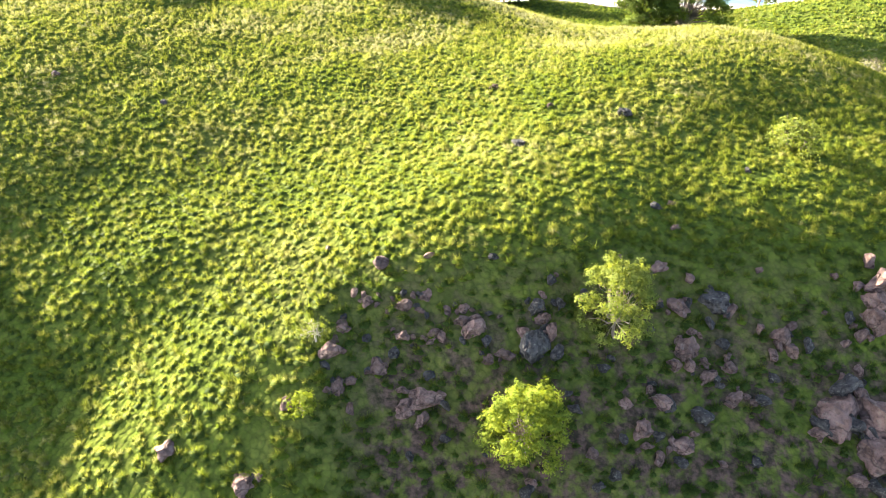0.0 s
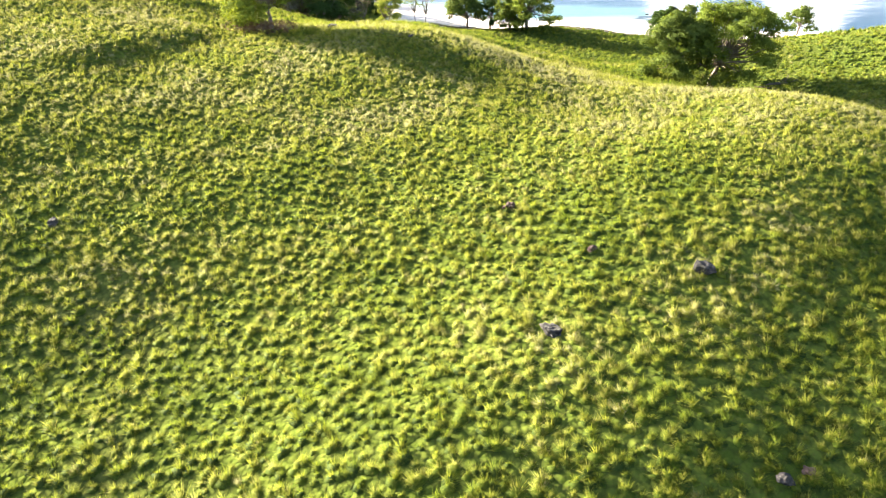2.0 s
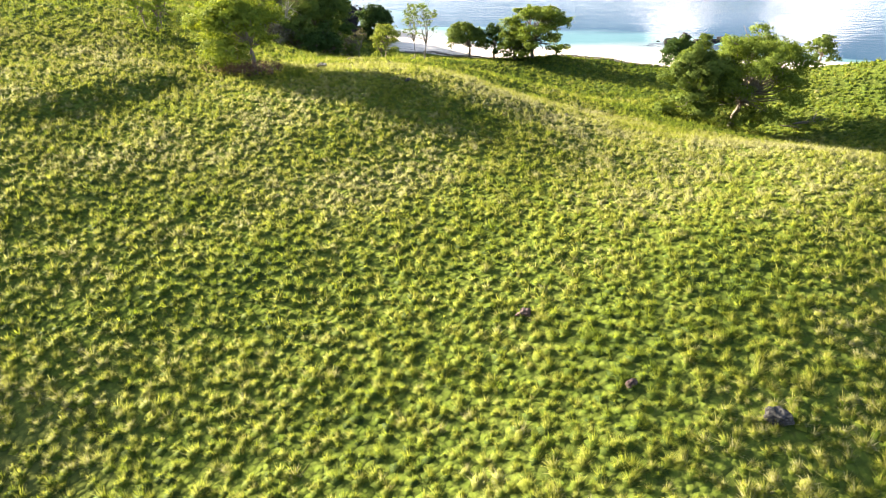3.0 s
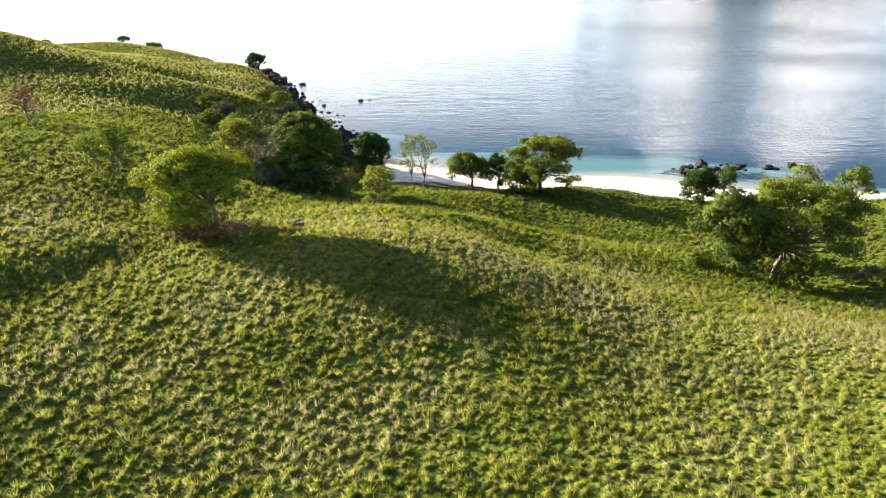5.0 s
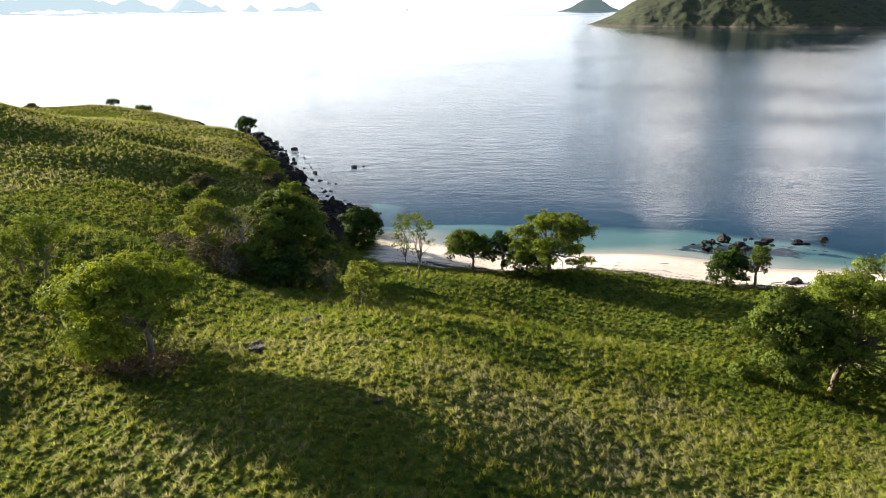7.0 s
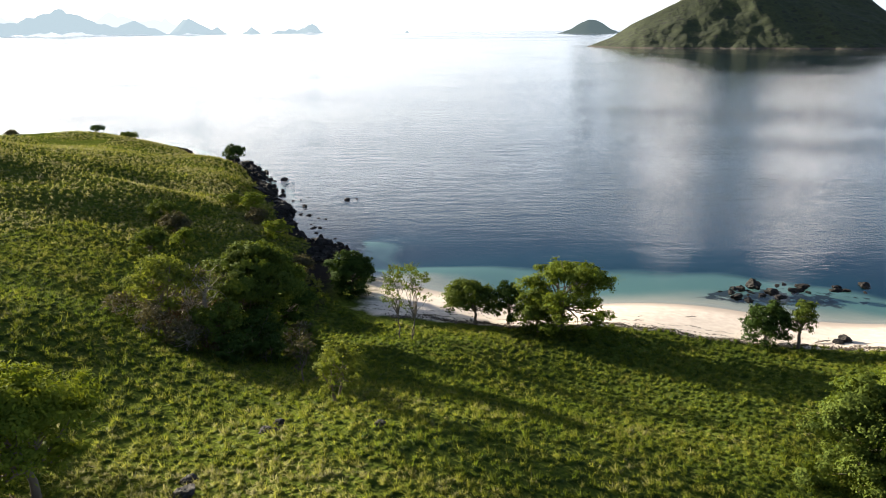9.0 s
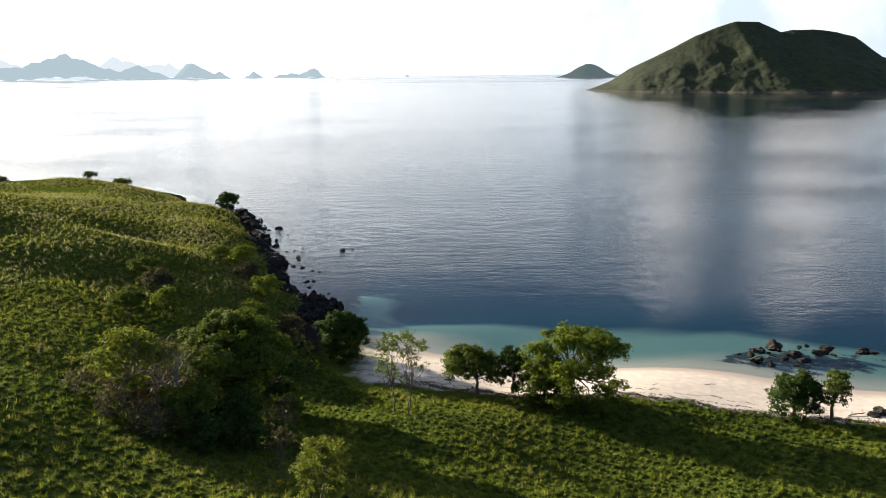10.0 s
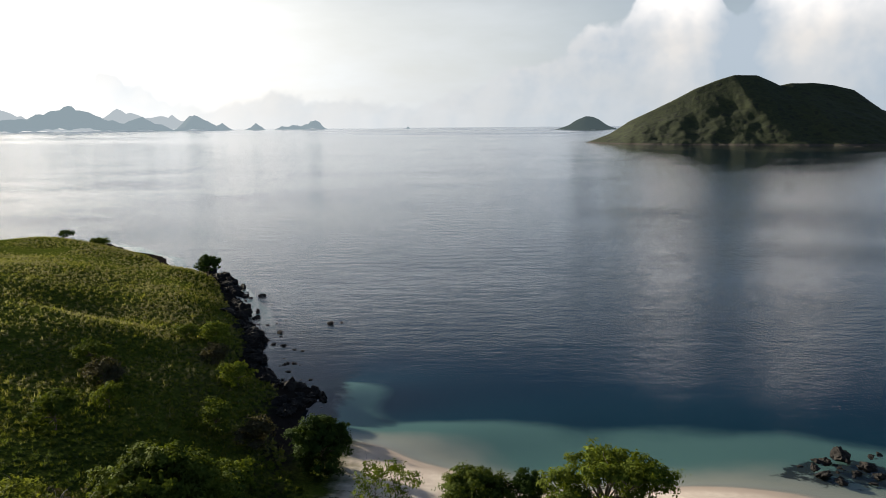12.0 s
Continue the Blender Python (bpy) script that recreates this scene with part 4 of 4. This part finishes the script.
# rocks standing in the shallows
for k, (bx, by, size) in enumerate([(51.4, 201.1, 1.9), (56.3, 206.8, 2.7), (58.4, 203.2, 1.8), (62.7, 203.6, 1.9), (64.9, 205.8, 1.8), (51.2, 203.2, 1.2), (58.7, 200.6, 1.5), (52.6, 199.1, 1.1), (53.5, 205.0, 1.4), (70.0, 204.0, 1.8), (76.0, 206.0, 2.0), (-25.5, 276.4, 1.1), (-23.0, 277.6, 0.9), (-33.1, 259.8, 1.0), (-35.0, 249.5, 2.0), (-30.5, 270.0, 0.6), (-40.0, 276.0, 0.9), (58.5, 179.2, 1.6), (57.0, 178.4, 1.2)]):
    dry = k > 16
    set_stone("shore_rock", LAVA[k % 7], bx, by, size * 0.95, "dark rock on the sand" if dry else "black rock standing in the shallow water", "rocks in the shallows", k * 83.0, 0.16 if not dry else 0.05, (1.25, 0.9 + 0.1 * (k % 4), 0.55 + 0.22 * (k % 3)), None if dry else -0.1)
# the black broken shore of the headland
rnd = random.Random(5)
for k in range(24):
    cx, cy = rnd.choice(((52.5, 201.5), (57.5, 204.5), (63.5, 204.5), (71.0, 203.0), (56.0, 200.0)))
    px, py = cx + rnd.gauss(0, 2.2), cy + rnd.gauss(0, 1.5)
    set_stone("shore_rock", LAVA[k % 7], px, py, rnd.uniform(0.4, 1.15), "low black rock awash in the shallow water", "rocks in the shallows", rnd.uniform(0, 360), 0.05, (1.3, 1.0, rnd.uniform(0.5, 0.9)), -0.08)
for k in range(26):
    f = rnd.random()
    px, py = -24 - 26 * f + rnd.uniform(0.5, 6), 226 + 70 * f + rnd.uniform(-3, 4)
    if height(px, py) < 0.2:
        set_stone("shore_rock", LAVA[k % 7], px, py, rnd.choice((0.35, 0.5, 0.7, 1.0)), "black rock awash off the headland", "rocks in the shallows", rnd.uniform(0, 360), 0.05, (1.3, 1.0, rnd.uniform(0.5, 0.9)), -0.08)
shore_line = [(-23.0, 221.0), (-20.5, 231.0), (-28.0, 236.0), (-35.0, 248.0), (-37.5, 263.0), (-43.5, 273.0), (-48.0, 291.0), (-55.5, 310.0), (-60.5, 322.0), (-70.0, 340.0)]
k = 0
for (ax, ay), (bx, by) in zip(shore_line, shore_line[1:]):
    run = math.hypot(bx - ax, by - ay)
    for i in range(int(run * 1.5)):
        f, off = (i + rnd.random()) / (run * 1.5), rnd.gauss(-1.2, 1.9)
        px, py = ax + (bx - ax) * f + off, ay + (by - ay) * f + rnd.uniform(-1, 1)
        size = rnd.choice((0.6, 0.9, 1.3, 1.9, 2.7)) * (1.2 if off < -1 else 0.75)
        set_stone("shore_rock", LAVA[k % 7], px, py, size, "black broken rock on the headland's shore", "headland shore rocks", rnd.uniform(0, 360), 0.14, (1.25, 0.9, rnd.uniform(0.55, 1.15)), max(-0.2, height(px, py)))
        k += 1


# ---------------------------------------------------------------- driftwood
def log(x, y, length, turn, seed, label, wood):
    rnd = random.Random(seed)
    root = new("driftwood_log")
    root.location, root.rotation_euler = (x, y, height(x, y) + 0.1), (0, 0, radians(turn))
    tagged(root, label, "log", "driftwood")
    v, f = tube(wander(rnd, (-length / 2, 0, 0), (length / 2, 0, 0.15), 0.04, 6), [r * length for r in (0.020, 0.034, 0.036, 0.032, 0.026, 0.010)], 7)
    solid("stem", v, f, wood, root, True)
    for i in range(4):
        s = Vector((rnd.uniform(-0.35, 0.45) * length, 0, 0.05))
        v, f = tube(wander(rnd, s, s + Vector((rnd.uniform(-0.3, 0.9), rnd.uniform(-1, 1), rnd.uniform(0.2, 0.8))) * length * 0.3, 0.1, 4), [r * length for r in (0.014, 0.010, 0.007, 0.003)], 5)
        solid("branch", v, f, wood, root, True)


for k, (lx, ly, ll, lt) in enumerate([(54.0, 136.5, 5.0, 10), (51.5, 136.0, 3.5, -35), (55.5, 138.0, 3.0, 60), (55.0, 178.6, 2.8, 15), (39.5, 189.0, 1.6, -8), (31.0, 187.5, 1.0, 20), (26.0, 190.5, 1.2, 5), (47.0, 186.0, 1.5, -20)]):
    log(lx, ly, ll, lt, 200 + k, "dark fallen branch lying in the grass" if ly < 150 else "bleached driftwood stick on the pale sand", M_BARK if ly < 150 else M_PALE)


# ---------------------------------------------------------------- pebble bank behind the sand
def pebbles(count, rng):
    x = rng.uniform(-8, 66, count) + rng.normal(0, 0.6, count)
    y = 188.4 - 0.235 * x - 0.5 * np.sin(x * 0.7) + 0.5 * np.sin(x * 0.23 + 1) + rng.normal(0.2, 0.35 + 0.45 * np.abs(np.sin(x * 0.41) * np.sin(x * 1.3 + 1)), count)
    z = relief(x, y)
    s = 0.035 + 0.13 * rng.random(count) ** 2.2
    ball = np.array([(1, 0, 0), (0, 1, 0), (-1, 0, 0), (0, -1, 0), (0, 0, 0.7), (0, 0, -0.5)])
    a = rng.random(count) * math.tau
    c, si = np.cos(a)[:, None], np.sin(a)[:, None]
    B = ball[None] * s[:, None, None] * rng.uniform(0.6, 1.3, (count, 6, 1))
    V = np.stack([B[..., 0] * c - B[..., 1] * si + x[:, None], B[..., 0] * si + B[..., 1] * c + y[:, None], B[..., 2] + z[:, None] + s[:, None] * 0.2], -1).reshape(-1, 3)
    f = np.array([(0, 1, 4), (1, 2, 4), (2, 3, 4), (3, 0, 4), (1, 0, 5), (2, 1, 5), (3, 2, 5), (0, 3, 5)])
    ob = solid("pebbles", V, (np.arange(count)[:, None, None] * 6 + f[None]).reshape(-1, 3), M_PEBBLE)
    return tagged(ob, "bank of dark and pale pebbles behind the sand", "pebbles", kind="stuff")


pebbles(7000, np.random.default_rng(77))


# ---------------------------------------------------------------- tussock grass
def tussocks(name, pts, rng, blades, tall, label, wide=0.02):
    """Rounded clumps of thin blades that lean out all round; tone: a value for each clump."""
    n = len(pts)
    base = np.column_stack([pts, relief(pts[:, 0], pts[:, 1]) - 0.03])
    size = tall * rng.uniform(0.55, 1.35, n)
    up = np.array([0, 0, 1.0])
    # the matted heart of every clump: an uneven low dome, toned dark as shade
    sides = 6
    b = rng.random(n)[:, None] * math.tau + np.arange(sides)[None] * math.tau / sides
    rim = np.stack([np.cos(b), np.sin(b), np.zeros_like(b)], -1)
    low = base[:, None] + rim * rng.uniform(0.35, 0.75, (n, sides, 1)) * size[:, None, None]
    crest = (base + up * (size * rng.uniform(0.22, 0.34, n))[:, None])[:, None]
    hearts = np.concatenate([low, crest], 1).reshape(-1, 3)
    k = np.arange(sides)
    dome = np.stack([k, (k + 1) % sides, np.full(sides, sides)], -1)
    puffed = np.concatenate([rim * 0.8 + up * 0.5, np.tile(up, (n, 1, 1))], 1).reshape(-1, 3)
    # thin blades that rise from the heart and fan out, the outer ones bent low
    m = n * blades
    P, S = np.repeat(base, blades, 0), np.repeat(size, blades)
    a = rng.random(m) * math.tau
    out = np.stack([np.cos(a), np.sin(a), np.zeros_like(a)], -1)
    lean = np.sqrt(rng.random(m))
    foot = P + out * (S * lean * rng.uniform(0.12, 0.42, m))[:, None] + up * (S * (0.16 - 0.14 * lean ** 2))[:, None]
    reach = S * rng.uniform(0.48, 0.92, m) * (1.0 - 0.22 * lean)
    bent = np.repeat(rng.normal(scale=0.16, size=(n, 3)) * np.array([1, 1, 0.3]), blades, 0)
    way = out * (0.08 + 0.72 * lean)[:, None] + up * (1.0 - 0.52 * lean)[:, None] + rng.normal(scale=0.17, size=out.shape) + bent
    tip = foot + way * reach[:, None]
    turn = a + math.pi / 2 + rng.normal(scale=0.7, size=m)
    w = np.stack([np.cos(turn), np.sin(turn), np.zeros_like(a)], -1) * (wide * S / tall)[:, None]
    V = np.stack([foot - w, foot + w, tip], 1).reshape(-1, 3)
    F = np.arange(m * 3).reshape(-1, 3)
    soft = out * lean[:, None] * 0.8 + up * 0.75 + rng.normal(scale=0.2, size=out.shape)
    soft /= np.linalg.norm(soft, axis=1)[:, None]
    face = np.cross(V[1::3] - V[0::3], V[2::3] - V[0::3])
    flip = (face * soft).sum(1) < 0
    F[flip] = F[flip][:, ::-1]
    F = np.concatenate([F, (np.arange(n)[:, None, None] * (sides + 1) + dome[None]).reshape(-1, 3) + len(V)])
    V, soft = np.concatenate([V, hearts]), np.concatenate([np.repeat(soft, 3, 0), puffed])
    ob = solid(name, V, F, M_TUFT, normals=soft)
    # below the brow the tone drops: dark herbs, plus the slope's shade painted in
    # farther hills toned paler: straw grass, plus a lift painted in for haze
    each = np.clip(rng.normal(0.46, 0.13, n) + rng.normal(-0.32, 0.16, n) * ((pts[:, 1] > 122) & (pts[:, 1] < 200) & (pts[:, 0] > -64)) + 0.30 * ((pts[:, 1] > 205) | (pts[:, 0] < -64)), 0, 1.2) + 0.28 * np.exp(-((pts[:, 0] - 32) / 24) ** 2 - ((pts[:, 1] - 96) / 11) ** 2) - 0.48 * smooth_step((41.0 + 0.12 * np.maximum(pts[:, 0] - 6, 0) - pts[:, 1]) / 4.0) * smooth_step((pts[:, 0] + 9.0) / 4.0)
    # drier up on the shoulder, fresher low on the first hill
    each = each + 0.16 * smooth_step((pts[:, 1] - 58.0) / 26.0) * (pts[:, 1] < 150) - 0.07 * (pts[:, 1] < 58)
    tone = ob.data.attributes.new("tone", "FLOAT", "POINT")
    # hearts get a lower tone, the shade between blades put into the colour
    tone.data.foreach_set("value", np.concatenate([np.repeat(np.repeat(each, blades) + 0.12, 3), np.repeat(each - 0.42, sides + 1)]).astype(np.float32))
    return tagged(ob, label, "grass", kind="stuff")


def scatter(rng, x0, x1, y0, y1, gap):
    """Jittered places on a lattice, without those on sand, rock and in the sea."""
    gxs, gys = np.arange(x0, x1, gap), np.arange(y0, y1, gap)
    X, Y = np.meshgrid(gxs, gys)
    X = X + (np.arange(X.shape[0]) % 2)[:, None] * gap * 0.5
    p = np.stack([X.ravel(), Y.ravel()], -1) + rng.uniform(-0.62, 0.62, (X.size, 2)) * gap
    z = relief(p[:, 0], p[:, 1])
    edge = p[:, 1] + 0.235 * p[:, 0] + 1.2 * np.sin(p[:, 0] * 0.7) + rng.normal(scale=0.8, size=len(p))
    keep = (z > 1.5) & ((edge < 188.0) | (p[:, 0] < -12))
    return p[keep]


rng = np.random.default_rng(12)


def in_reach(p):
    return p[np.abs(p[:, 0]) < 11 + 0.54 * np.maximum(p[:, 1], 0)]


near = in_reach(scatter(rng, -64, 64, 21, 124, 0.58))
stony_part = smooth_step((40.5 + 0.12 * np.maximum(near[:, 0] - 6, 0) - near[:, 1]) / 4.0) * smooth_step((near[:, 0] + 8.0) / 4.0)
near = near[~((rng.random(len(near)) < 0.45 * stony_part) & (near[:, 1] < 42))]
thin = np.sin(near[:, 0] * 0.9 + 2 * np.sin(near[:, 1] * 0.5)) * np.sin(near[:, 1] * 0.8 + 1.7 * np.sin(near[:, 0] * 0.6))
near = near[~((near[:, 1] < 33) & (thin > 0.72)) & ~((thin > 0.93) & (rng.random(len(near)) < 0.6))]
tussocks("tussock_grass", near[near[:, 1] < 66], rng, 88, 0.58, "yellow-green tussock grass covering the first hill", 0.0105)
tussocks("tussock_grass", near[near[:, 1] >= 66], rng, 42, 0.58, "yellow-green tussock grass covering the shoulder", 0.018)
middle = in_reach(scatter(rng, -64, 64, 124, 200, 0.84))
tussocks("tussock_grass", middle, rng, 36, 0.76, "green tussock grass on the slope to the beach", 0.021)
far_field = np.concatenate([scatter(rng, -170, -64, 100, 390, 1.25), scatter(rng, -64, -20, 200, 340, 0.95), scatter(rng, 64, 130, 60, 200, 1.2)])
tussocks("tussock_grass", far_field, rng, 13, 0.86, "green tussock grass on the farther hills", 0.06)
rim_field = scatter(rng, -100, 100, -12, 124, 1.15)
rim_field = rim_field[(np.abs(rim_field[:, 0]) >= 11 + 0.54 * np.maximum(rim_field[:, 1], 0)) | (rim_field[:, 1] < 21)]
rim_field = rim_field[~((rim_field[:, 1] > 60) & (rim_field[:, 0] > 64)) & ~((rim_field[:, 1] > 100) & (rim_field[:, 0] < -64))]
tussocks("tussock_grass", rim_field, rng, 12, 0.62, "green tussock grass round the edge of the hill", 0.05)
